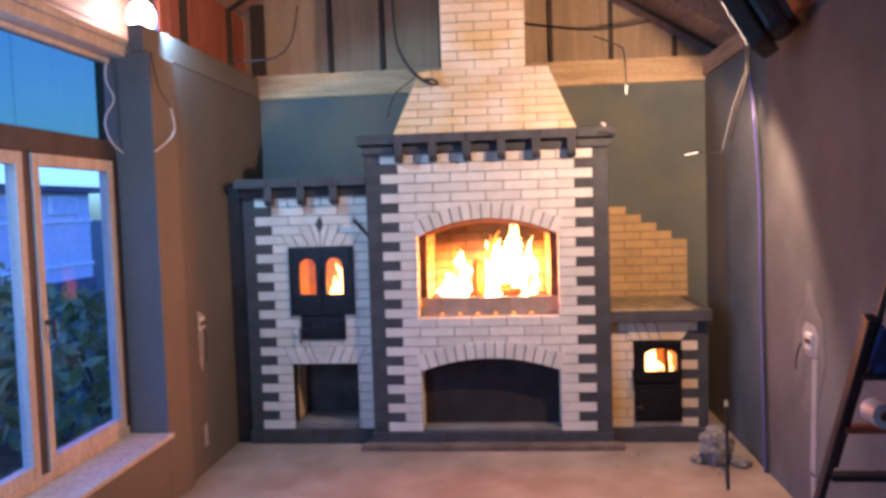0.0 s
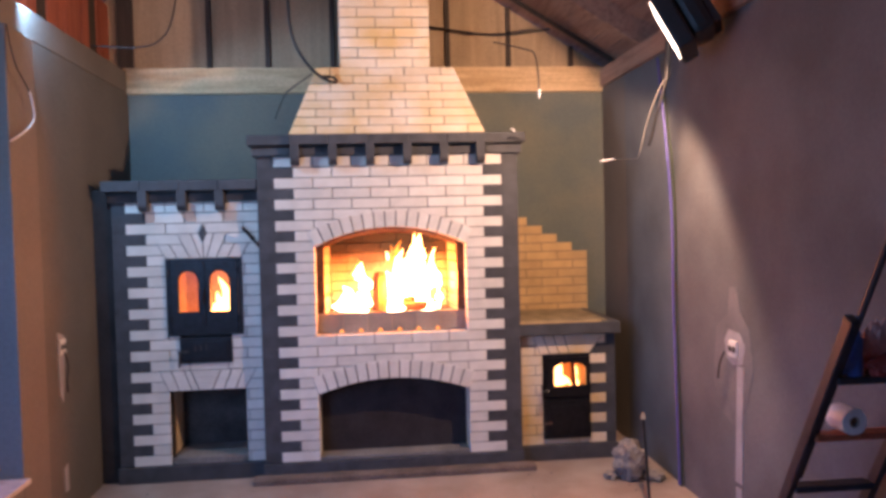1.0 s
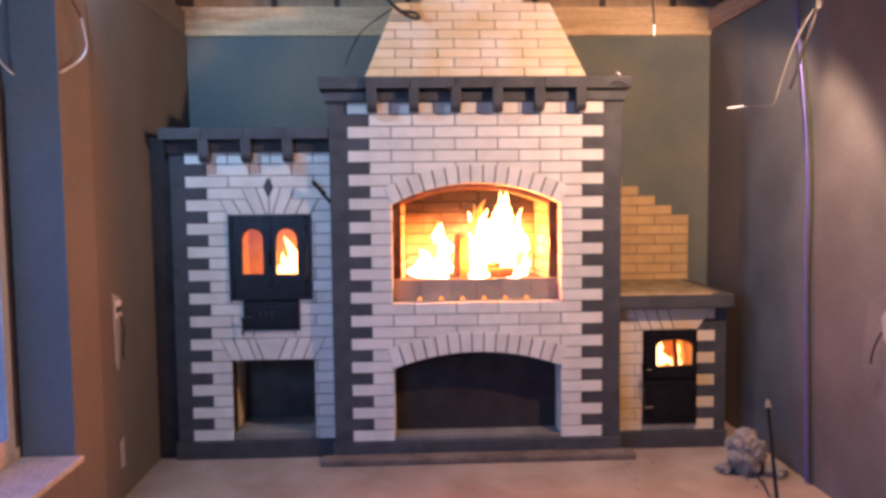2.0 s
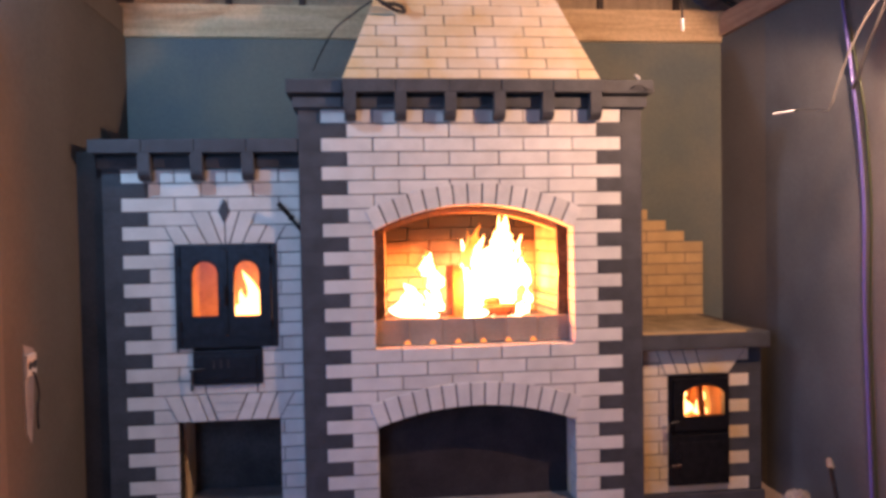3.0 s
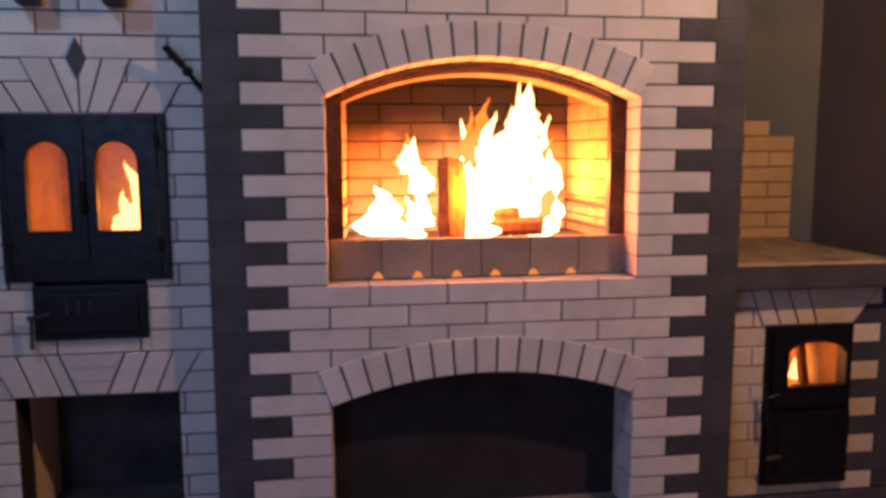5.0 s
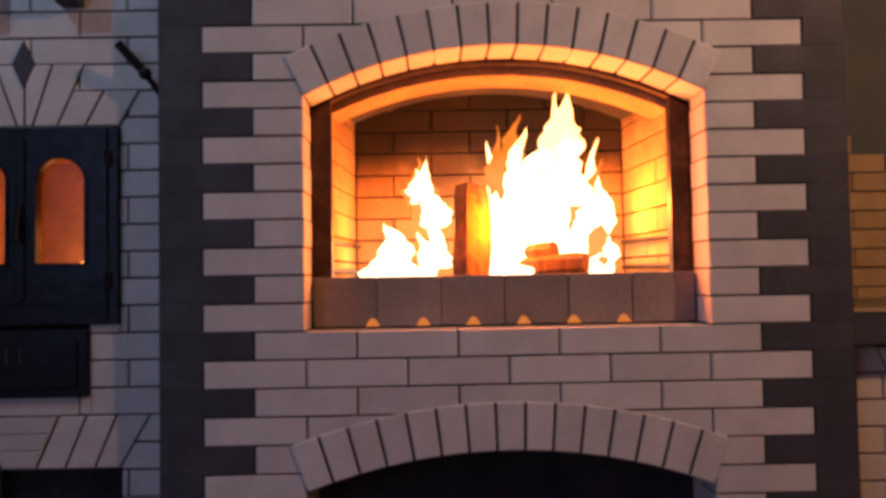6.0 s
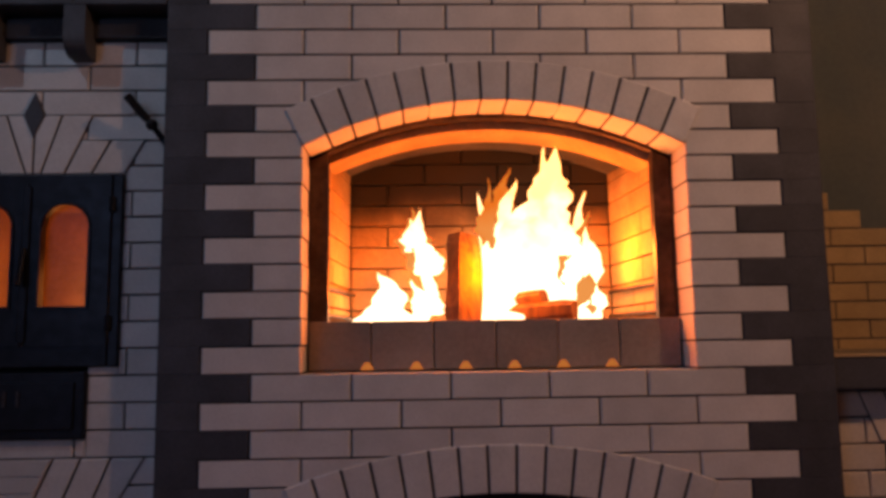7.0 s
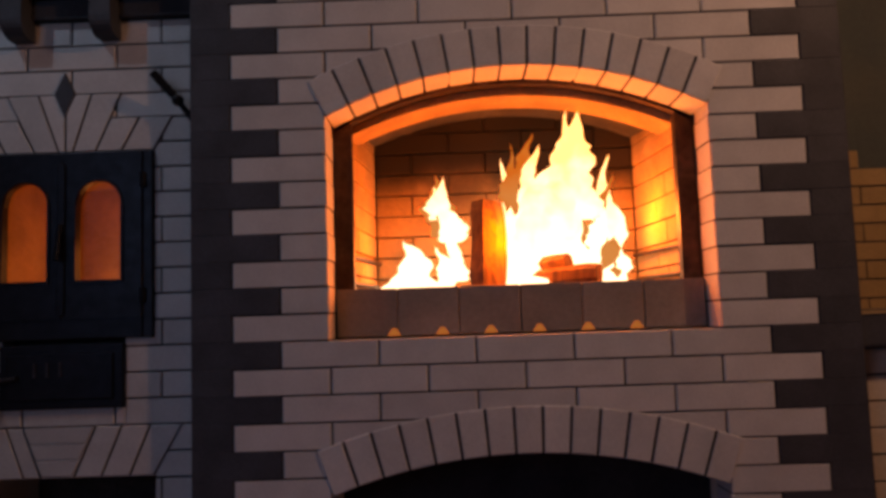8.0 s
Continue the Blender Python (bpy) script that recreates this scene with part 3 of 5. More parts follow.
f = [hc.verts.new(p) for p in ((-HB + 0.006, HY0 + 0.007, HZ0), (HB - 0.006, HY0 + 0.007, HZ0), (HT - 0.006, HY1 + 0.007, HZ1), (-HT + 0.006, HY1 + 0.007, HZ1))]
g = [hc.verts.new(p) for p in ((-HB + 0.006, BACK, HZ0), (HB - 0.006, BACK, HZ0), (HT - 0.006, BACK, HZ1), (-HT + 0.006, BACK, HZ1))]
hc.faces.new(f)
hc.faces.new(list(reversed(g)))
for i in range(4):
    j = (i + 1) % 4
    hc.faces.new((f[i], g[i], g[j], f[j]))
part("hood_body", hc, MORTAR, fireplace)
for k in range(HN):
    v0, v1 = k / HN, (k + 1) / HN
    h0, h1 = HB + (HT - HB) * v0, HB + (HT - HB) * v1
    cuts = [c for c in [(-1.28 + BW * i + (0.128 if k % 2 else 0.03)) for i in range(11)] if -h1 + 0.06 < c < h1 - 0.06]
    xs = [None] + cuts + [None]
    for a, b in zip(xs, xs[1:]):
        l0, l1 = (-h0, -h1) if a is None else (a + J / 2, a + J / 2)
        r0, r1 = (h0, h1) if b is None else (b - J / 2, b - J / 2)
        bm = prism([(l0, v0 * length + J / 2), (r0, v0 * length + J / 2), (r1, v1 * length - J / 2), (l1, v1 * length - J / 2)], 0, 0.06)
        bmesh.ops.transform(bm, matrix=hm, verts=bm.verts)
        part("hood_brick", bm, FLOODLIT_CREAM_BRICK, fireplace)
CW, CY = 0.318, 0.235
part("chimney_core", boxes((-CW + 0.006, CW - 0.006, CY + 0.007, BACK - 0.1, HZ1 - 0.01, 4.5)), MORTAR, fireplace)
for k in range(18):
    z0 = HZ1 + k * P
    cuts = [-CW] + [c for c in ((-0.19, 0.066) if k % 2 else (-0.062, 0.194))] + [CW]
    for a, b in zip(cuts, cuts[1:]):
        brick("chimney_brick", a + J / 2, b - J / 2, z0 + J / 2, z0 + P - J / 2, CY, FLOODLIT_CREAM_BRICK, fireplace)

# hearth: steel frame, firebrick box, front bar, air holes
fr = bmesh.new()
for s in (-1, 1):
    a, b = sorted((s * 0.460, s * 0.512))
    box(fr, a, b, 0.126, 0.16, 0.962, 1.575)
arch_block(fr, -0.511, 0.511, lambda x: low1(x) - 0.018, 1.75, 0.126, 0.16)
part("hearth_frame", fr, STEEL, fireplace, "dark burnt steel frame round the hearth")
part("firebox_arch", arch_block(bmesh.new(), -0.47, 0.47, lambda x: low1(x) - 0.042, 1.70, 0.162, 0.30), FIREBRICK, fireplace, "glowing firebrick arch inside the hearth")
part("hearth_bar", boxes((-0.508, 0.508, 0.10, 0.124, 0.964, 1.093), bevel=0.003), FIREBRICK, fireplace)
for i in range(6):
    a = -0.508 + 1.016 * i / 6
    part("bar_tile", boxes((a + 0.0015, a + 1.016 / 6 - 0.0015, 0.092, 0.12, 0.966, 1.097), bevel=0.003), BAR, fireplace)
for i in range(6):
    x = -0.35 + 0.133 * i
    bm = prism([(x - 0.019, 0.966), (x + 0.019, 0.966), (x + 0.006, 0.986), (x - 0.006, 0.986)], 0.088, 0.096, 0.002)
    part("air_hole", bm, EMBER, fireplace, "glowing air hole in the bar")
part("firebox_floor", boxes((-0.5, 0.5, 0.12, 0.62, 1.05, 1.075)), SOOT, fireplace)
part("firebox_top", boxes((-0.5, 0.5, 0.17, 0.64, 1.70, 1.74)), SOOT, fireplace)
bx, by = 0.438, 0.56
for k in range(9):
    z0, z1 = 1.075 + k * 0.071, 1.075 + k * 0.071 + 0.066
    c0 = -bx + (0.0 if k % 2 else 0.125)
    cuts = sorted({-bx, bx, *[c for c in (c0, c0 + 0.25, c0 + 0.5, c0 + 0.75) if -bx + 0.03 < c < bx - 0.03]})
    for a, b in zip(cuts, cuts[1:]):
        brick("firebrick", a + 0.002, b - 0.002, z0, z1, by, SOOTED_BACK, fireplace, 0.06)
    for s in (-1, 1):
        d = Vector((s * (bx - 0.475), by - 0.15, 0))
        n = 2
        for i in range(n):
            off = 0.5 if k % 2 else 0.3
            u0, u1 = (0, off) if i == 0 else (off, 1)
            L = d.length * (u1 - u0) - 0.003
            key = ("side", round(L, 3))
            if key not in PIECES:
                bm = prism([(0, 0), (L, 0), (L, 0.066), (0, 0.066)], 0, 0.03)
                bmesh.ops.recalc_face_normals(bm, faces=bm.faces)
                me = bpy.data.meshes.new("firebrick")
                bm.to_mesh(me)
                bm.free()
                me.materials.append(SOOTED_SIDE)
                PIECES[key] = me
            ob = new("firebrick", PIECES[key])
            p0 = Vector((s * 0.475, 0.15, z0)) + d * u0
            if s < 0:
                ang = math.atan2(d.y, d.x)
                ob.matrix_basis = Matrix.Translation(p0) @ Matrix.Rotation(ang, 4, "Z")
            else:
                ang = math.atan2(-d.y, -d.x)
                ob.matrix_basis = Matrix.Translation(Vector((s * 0.475, 0.15, z0)) + d * u1) @ Matrix.Rotation(ang, 4, "Z")
            under(ob, fireplace)
part("firebox_shell", boxes((-0.511, -0.48, 0.165, 0.65, 1.05, 1.74), (0.48, 0.511, 0.165, 0.65, 1.05, 1.74), (-0.5, 0.5, 0.625, 0.655, 1.05, 1.74)), MORTAR, fireplace)
for s in (-1, 1):
    for z in (1.115, 1.195):
        part("grill_rail", rod(bmesh.new(), (s * 0.468, 0.14, z), (s * 0.425, 0.53, z), 0.007), STEEL, fireplace, "steel grill rail on the hearth side wall")

# baking oven beside it
LY, LX0, LX1 = 0.08, -1.756, -0.885
# added dark block: the slot's shadow is put in as a near-black solid
solid("corner_slot_shade", boxes((LEFT - 0.01, -1.848, 0.10, BACK, 0.0, 1.975), bevel=0.004), SHADE_DARK, "dark block put for the shaded slot between the oven and the wall", "pier", kind="structure")
oven = thing("brick_oven", "white and graphite brick baking oven with iron double doors", "oven")
OD = (-1.507, -1.008, 0.985, 1.505)
AD = (-1.430, -1.088, 0.798, 0.985)
NI = (-1.510, -1.004, 0.0, 0.612)
YB = LY + IY
for row in (
    (-1.842, -1.51, YB, BACK, 0.0, 1.96),
    (-1.004, -0.882, YB, BACK, 0.0, 1.96),
    (-1.51, -1.004, YB, BACK, 0.616, 0.80),
    (-1.51, -1.43, YB, BACK, 0.80, 0.985),
    (-1.088, -1.004, YB, BACK, 0.80, 0.985),
    (-1.43, -1.088, YB + 0.05, BACK, 0.80, 0.985),
    (-1.51, -1.004, YB, BACK, 1.505, 1.96),
    (-1.51, -1.004, 0.62, BACK, 0.62, 1.51),
    (-1.51, -1.004, 0.42, BACK, 0.0, 0.62),
):
    part("core_block", boxes(row), MORTAR, oven)
part("plinth", boxes((-1.86, -0.892, LY - 0.018, LY + 0.6, 0.0, 0.107), bevel=0.006), DARK_BRICK, oven, "graphite plinth at the floor")
part("niche_floor", boxes((-1.505, -1.01, LY + 0.012, 0.615, 0.108, 0.155), bevel=0.004), CONCRETE, oven, "pale concrete floor of the wood niche")
part("oven_chamber", boxes((-1.505, -1.01, 0.585, 0.60, 0.99, 1.50), (-1.505, -1.490, 0.11, 0.60, 0.99, 1.50), (-1.025, -1.01, 0.11, 0.60, 0.99, 1.50), (-1.49, -1.025, 0.11, 0.585, 1.485, 1.50), (-1.49, -1.025, 0.11, 0.585, 0.99, 1.005)), FIREBRICK, oven, "firebrick oven chamber lit by the fire")
holesL = [OD, AD, NI]
for k in range(25):
    if k % 2 == 0:
        course(oven, k, LX0, LX1, LX0, LY, WHITE_BRICK, holesL)
    else:
        course(oven, k, LX0 + 0.128, LX1, LX0 + 0.128, LY, WHITE_BRICK, holesL)
    z0, z1 = Z0 + k * P + J / 2, Z0 + (k + 1) * P - J / 2
    brick("graphite_brick", -1.846, (LX0 if k % 2 == 0 else LX0 + 0.128) - J, z0, z1 + J * 0.93, LY + 0.001, DARK_BRICK, oven)
fan(oven, [(-1.507, -1.556, 0.096), (-1.426, -1.478, 0.096), (-1.345, -1.425, 0.167), (-1.276, -1.335, 0.167), (-1.2575, -1.2575, 0.167), (-1.237, -1.185, 0.167), (-1.173, -1.100, 0.167), (-1.099, -1.050, 0.096), (-1.008, -0.955, 0.096)], 1.507, LY, WHITE_BRICK)
fan(oven, [(-1.512, -1.575, 0.137), (-1.445, -1.494, 0.137), (-1.362, -1.412, 0.137), (-1.315, -1.366, 0.137), (-1.226, -1.167, 0.137), (-1.151, -1.096, 0.137), (-1.074, -1.018, 0.137), (-1.008, -0.930, 0.137)], 0.614, LY, WHITE_BRICK)
for i in range(3):
    f0, f1 = i / 3, (i + 1) / 3
    lo, hi = [(-1.3125 - 0.051 * f, -1.2285 + 0.059 * f) for f in (f0, f1)]
    part("lintel_brick", prism([(lo[0], 0.617 + 0.1325 * f0 + 0.002), (lo[1], 0.617 + 0.1325 * f0 + 0.002), (hi[1], 0.617 + 0.1325 * f1 - 0.002), (hi[0], 0.617 + 0.1325 * f1 - 0.002)], LY - 0.009, LY + 0.02), WHITE_BRICK, oven)
for a, b in ((-1.510, -1.503), (-1.011, -1.004)):
    part("niche_lining", boxes((a, b, LY + 0.118, 0.415, 0.156, 0.612)), FLOODLIT_CREAM_BRICK, oven, "pale brick side of the wood niche")
part("diamond_brick", prism([(-1.259, 1.606), (-1.229, 1.672), (-1.259, 1.736), (-1.289, 1.672)], LY - 0.009, LY + 0.03), DARK_BRICK, oven, "graphite diamond inset over the doors")
zl0, zl1, zl2 = Z0 + 25 * P, Z0 + 26 * P, Z0 + 27 * P
slab_row(oven, -1.862, -0.883, LY - 0.022, LY + 0.3, zl0, zl1 - 0.012, 4)
slab_row(oven, -1.885, -0.883, LY - 0.080, LY + 0.3, zl1, zl2, 4)
for x in (-1.625, -1.376, -1.130):
    corbel(oven, x, LY - 0.078, zl1 + 0.01, zl0 - 0.061, LY - 0.001)
part("top_slab", boxes((-1.84, -0.885, LY + 0.3, BACK, zl1, zl2 - 0.01)), DARK_BRICK, oven)


def iron_leaf(parent, x0, x1, z0, z1, cx, hw, wz0, spring, rise, y, name="door"):
    """A cast-iron door leaf with an arched glazed opening, and its pane."""
    bm = bmesh.new()
    box(bm, x0, cx - hw, y - 0.012, y + 0.012, z0, z1)
    box(bm, cx + hw, x1, y - 0.012, y + 0.012, z0, z1)
    box(bm, cx - hw, cx + hw, y - 0.012, y + 0.012, z0, wz0)
    arch_block(bm, cx - hw, cx + hw, lambda x: spring + rise * math.sqrt(max(1 - ((x - cx) / hw) ** 2, 0)), z1, y - 0.012, y + 0.012, 16)
    leaf = part(name, bm, IRON, parent, "black cast-iron door with an arched window")
    rim = bmesh.new()
    t = 0.007
    box(rim, cx - hw - t, cx - hw, y - 0.018, y - 0.011, wz0 - t, spring)
    box(rim, cx + hw, cx + hw + t, y - 0.018, y - 0.011, wz0 - t, spring)
    box(rim, cx - hw, cx + hw, y - 0.018, y - 0.011, wz0 - t, wz0)
    for i in range(14):
        a, b = math.pi * i / 14, math.pi * (i + 1) / 14
        rod(rim, (cx + (hw + t / 2) * math.cos(a), y - 0.0145, spring + (rise + t / 2) * math.sin(a)), (cx + (hw + t / 2) * math.cos(b), y - 0.0145, spring + (rise + t / 2) * math.sin(b)), 0.004, n=6)
    under(finish("window_rim", rim, IRON), leaf)
    pane = under(finish("pane", sheet(cx - hw - 0.006, cx + hw + 0.006, y + 0.013, y + 0.013, wz0 - 0.006, spring + rise + 0.004), FIREGLASS, "smoked heat-proof glass pane"), leaf)
    pane.visible_shadow = False
    return leaf


unit = part("door_frame", boxes((OD[0], OD[0] + 0.028, LY - 0.012, LY + 0.05, OD[2], OD[3]), (OD[1] - 0.028, OD[1], LY - 0.012, LY + 0.05, OD[2], OD[3]), (OD[0] + 0.028, OD[1] - 0.028, LY - 0.012, LY + 0.05, OD[3] - 0.030, OD[3]), (OD[0] + 0.028, OD[1] - 0.028, LY - 0.012, LY + 0.05, OD[2], OD[2] + 0.06), bevel=0.004), IRON, oven, "black cast-iron oven door frame")
for s in (-1, 1):
    a, b = sorted((-1.2575 + s * 0.002, -1.2575 + s * 0.220))
    iron_leaf(oven, a, b, 1.040, 1.478, -1.2575 + s * 0.102, 0.062, 1.146, 1.356, 0.064, LY - 0.006)
part("door_seam_bar", boxes((-1.268, -1.247, LY - 0.026, LY - 0.018, 1.05, 1.47), bevel=0.003), IRON, oven)
part("door_latch", rod(bmesh.new(), (-1.2575, LY - 0.05, 1.20), (-1.2575, LY - 0.03, 1.30), 0.007), IRON, oven)
for s in (-1, 1):
    for z in (1.10, 1.42):
        part("hinge", rod(bmesh.new(), (-1.2575 + s * 0.224, LY - 0.018, z - 0.02), (-1.2575 + s * 0.224, LY - 0.018, z + 0.02), 0.008), IRON, oven)
drawer = part("ash_door", boxes((AD[0], AD[1], LY - 0.014, LY + 0.03, AD[2], AD[3] - 0.012), bevel=0.005), IRON, oven, "black iron ash door under the oven")
under(finish("panel", boxes((AD[0] + 0.025, AD[1] - 0.025, LY - 0.022, LY - 0.012, AD[2] + 0.025, AD[3] - 0.037), bevel=0.004), IRON), drawer)
for i in range(3):
    x = -1.33 + i * 0.035
    under(finish("vent_slot", boxes((x, x + 0.008, LY - 0.026, LY - 0.021, 0.885, 0.925)), STEEL), drawer)
lat = bmesh.new()
rod(lat, (AD[0] - 0.012, LY - 0.03, 0.875), (AD[0] + 0.06, LY - 0.03, 0.885), 0.007)
rod(lat, (AD[0] - 0.005, LY - 0.025, 0.775), (AD[0] - 0.002, LY - 0.025, 0.87), 0.006)
under(finish("latch", lat, STEEL), drawer)
dm = bmesh.new()
rod(dm, (-0.868, 0.055, 1.553), (-0.935, 0.03, 1.645), 0.008)
rod(dm, (-0.935, 0.03, 1.645), (-0.985, 0.01, 1.705), 0.012)
bmesh.ops.create_icosphere(dm, subdivisions=2, radius=0.017, matrix=Matrix.Translation((-0.925, 0.034, 1.632)))
part("damper_rod", dm, IRON, oven, "dark iron damper rod with a round collar")

# cooking stove on the other side
SY, SX0, SX1 = 0.09, 0.885, 1.508
stove = thing("brick_stove", "low white and graphite brick cooking stove with glazed iron door", "stove")
SD = (1.050, 1.392, 0.150, 0.753)
cs = bmesh.new()
YS = SY + IY
box(cs, 0.882, 1.05, YS, BACK, 0.0, 0.895)
box(cs, 1.392, 1.575, YS, BACK, 0.0, 0.895)
box(cs, 1.05, 1.392, YS, BACK, 0.756, 0.895)
box(cs, 1.05, 1.392, 0.6, BACK, 0.0, 0.756)
box(cs, 1.05, 1.392, YS + 0.05, 0.6, 0.0, 0.45)
part("core", cs, MORTAR, stove)
part("plinth", boxes((0.892, 1.59, SY - 0.018, SY + 0.6, 0.0, 0.107), bevel=0.006), DARK_BRICK, stove, "graphite plinth at the floor")
for k in range(11):
    end = SX1 if k % 2 == 0 else 1.392
    course(stove, k, SX0, end, 1.000 if k % 2 else SX0 - 0.09, SY, FLOODLIT_CREAM_BRICK, [SD])
    z0, z1 = Z0 + k * P + J / 2, Z0 + (k + 1) * P - J / 2
    brick("graphite_brick", (SX1 if k % 2 == 0 else 1.392) + J, 1.580, z0, z1 + J * 0.93, SY + 0.001, DARK_BRICK, stove)
fan(stove, [(1.035, 0.985, 0.135), (1.105, 1.055, 0.135), (1.175, 1.130, 0.135), (1.245, 1.205, 0.135), (1.395, 1.492, 0.135)], 0.756, SY, FLOODLIT_CREAM_BRICK)
top = part("stove_top", boxes((0.882, 1.60, 0.022, BACK, 0.897, 0.984), bevel=0.008), DARK_BRICK, stove, "dark stone countertop with a pale worn front edge")
part("cook_plate", boxes((0.90, 1.52, 0.07, 0.80, 0.980, 0.992), bevel=0.004), PLATE, stove, "worn iron cooking plate")
part("edge_strip", boxes((0.884, 1.46, 0.018, 0.040, 0.984, 0.992), bevel=0.002), STRAW_BRICK, stove, "pale yellow edging strip of the countertop")
part("stove_chamber", boxes((1.055, 1.387, 0.57, 0.59, 0.46, 0.75), (1.052, 1.066, 0.12, 0.57, 0.46, 0.75), (1.376, 1.390, 0.12, 0.57, 0.46, 0.75), (1.066, 1.376, 0.12, 0.57, 0.735, 0.75), (1.066, 1.376, 0.12, 0.57, 0.46, 0.475)), FIREBRICK, stove, "firebrick chamber lit by the fire")
part("door_frame", boxes((SD[0], SD[0] + 0.03, SY - 0.010, SY + 0.05, SD[2], SD[3]), (SD[1] - 0.02, SD[1], SY - 0.010, SY + 0.05, SD[2], SD[3]), (SD[0] + 0.03, SD[1] - 0.02, SY - 0.010, SY + 0.05, SD[3] - 0.03, SD[3]), (SD[0] + 0.03, SD[1] - 0.02, SY - 0.010, SY + 0.05, 0.435, 0.462), bevel=0.003), IRON, stove, "black cast-iron stove front frame")
iron_leaf(stove, SD[0] + 0.022, SD[1] - 0.014, 0.455, 0.732, 1.2415, 0.1125, 0.530, 0.650, 0.044, SY - 0.012)
ash = part("ash_door", boxes((SD[0] + 0.010, SD[1] - 0.008, SY - 0.028, SY + 0.03, 0.155, 0.432), bevel=0.006), IRON, stove, "black iron ash door")
under(finish("panel", boxes((SD[0] + 0.045, SD[1] - 0.04, SY - 0.036, SY - 0.026, 0.20, 0.39), bevel=0.005), IRON), ash)
hd = bmesh.new()
rod(hd, (SD[0] - 0.012, SY - 0.05, 0.50), (SD[0] + 0.04, SY - 0.05, 0.51), 0.007)
rod(hd, (SD[0] - 0.004, SY - 0.045, 0.40), (SD[0] - 0.014, SY - 0.045, 0.55), 0.008)
part("door_handle", hd, IRON, stove, "black coil handle")
hd = bmesh.new()
rod(hd, (SD[0] - 0.004, SY - 0.05, 0.27), (SD[0] + 0.05, SY - 0.05, 0.275), 0.008)
part("ash_handle", hd, STEEL, stove)
# stepped splash wall of bricks behind the stove
splash = thing("brick_splashback", "stepped white brick splashback rising beside the fireplace", "splashback")
SPY = 0.868
part("backing", boxes((0.884, 1.61, SPY + 0.006, BACK + 0.004, 0.962, 1.445), (0.884, 1.486, SPY + 0.006, BACK + 0.004, 1.445, 1.515), (0.884, 1.365, SPY + 0.006, BACK + 0.004, 1.515, 1.585), (0.884, 1.242, SPY + 0.006, BACK + 0.004, 1.585, 1.656), (0.884, 1.12, SPY + 0.006, BACK + 0.004, 1.656, 1.722)), MORTAR, splash)
ends = [1.617] * 7 + [1.493, 1.371, 1.249, 1.126]
for k, e in enumerate(ends):
    z0 = 0.960 + k * 0.0703
    cuts = [0.885] + [c for c in (1.112 + (0.128 if k % 2 else 0), 1.368 + (0.128 if k % 2 else 0)) if c < e - 0.05] + [e]
    for a, b in zip(cuts, cuts[1:]):
        brick("brick", a + J / 2, b - J / 2, z0 + J / 2, z0 + 0.0703 - J / 2, SPY, STRAW_BRICK, splash, 0.08)


# ---- fires ----
def tongue(base, height, width, lean, seed, flat=0.7, n=18, rings=30):
    """One tapering, wavering, ragged flame."""
    rnd = random.Random(seed)
    ph, ph2 = rnd.uniform(0, 6.3), rnd.uniform(0, 6.3)
    bm = bmesh.new()
    prev = None
    for i in range(rings + 1):
        v = i / rings
        w = width * (math.sin(math.pi * min(v * 0.72 + 0.30, 1.0)) ** 0.8) * (1 - v) ** 0.30
        w *= 1 + 0.22 * math.sin(9 * v + ph2)
        cx = base[0] + lean * v * v + 0.24 * width * math.sin(7.5 * v + ph) * v
        cy = base[1] + 0.15 * width * math.sin(5 * v + ph2)
        ring = []
        for j in range(n):
            a = 2 * math.pi * j / n
            p = Vector((math.cos(a), math.sin(a), v * height / max(width, 0.02)))
            k = 1 + 0.75 * noise.noise(p * 1.5 + Vector((seed, 0, 0))) + 0.5 * noise.noise(p * 4.0 + Vector((0, seed, 0)))
            k = max(k, 0.25)
            up = 0.22 * width * noise.noise(p * 2.6 + Vector((0, 0, seed)))
            ring.append(bm.verts.new((cx + 0.5 * w * k * math.cos(a), cy + 0.5 * w * flat * k * math.sin(a), max(base[2] + height * v + up * v, base[2]))))
        if prev:
            for j in range(n):
                bm.faces.new((prev[j], prev[(j + 1) % n], ring[(j + 1) % n], ring[j]))
        prev = ring
    return bm


def fire(name, rows, material, edge_rows, edge, label):
    ob = thing(name, label, "fire")
    for i, (x, y, z, h, w, lean) in enumerate(rows):
        part("flame", tongue((x, y, z), h, w, lean, i + len(rows) * 7), material, ob)
    for i, (x, y, z, h, w, lean) in enumerate(edge_rows):
        part("flame_fringe", tongue((x, y, z), h, w, lean, 100 + i), edge, ob, "orange fringe of the flames")
    return ob


MAIN = [
    (0.05, 0.33, 1.08, 0.44, 0.17, 0.10), (0.12, 0.34, 1.10, 0.44, 0.15, 0.08), (0.00, 0.30, 1.08, 0.27, 0.11, 0.05),
    (0.16, 0.31, 1.10, 0.53, 0.12, 0.05), (0.04, 0.28, 1.08, 0.24, 0.15, 0.03), (0.13, 0.29, 1.24, 0.36, 0.14, 0.06),
    (0.20, 0.30, 1.30, 0.34, 0.12, -0.01), (-0.01, 0.38, 1.08, 0.42, 0.13, 0.02), (0.07, 0.30, 1.30, 0.22, 0.09, 0.0)]
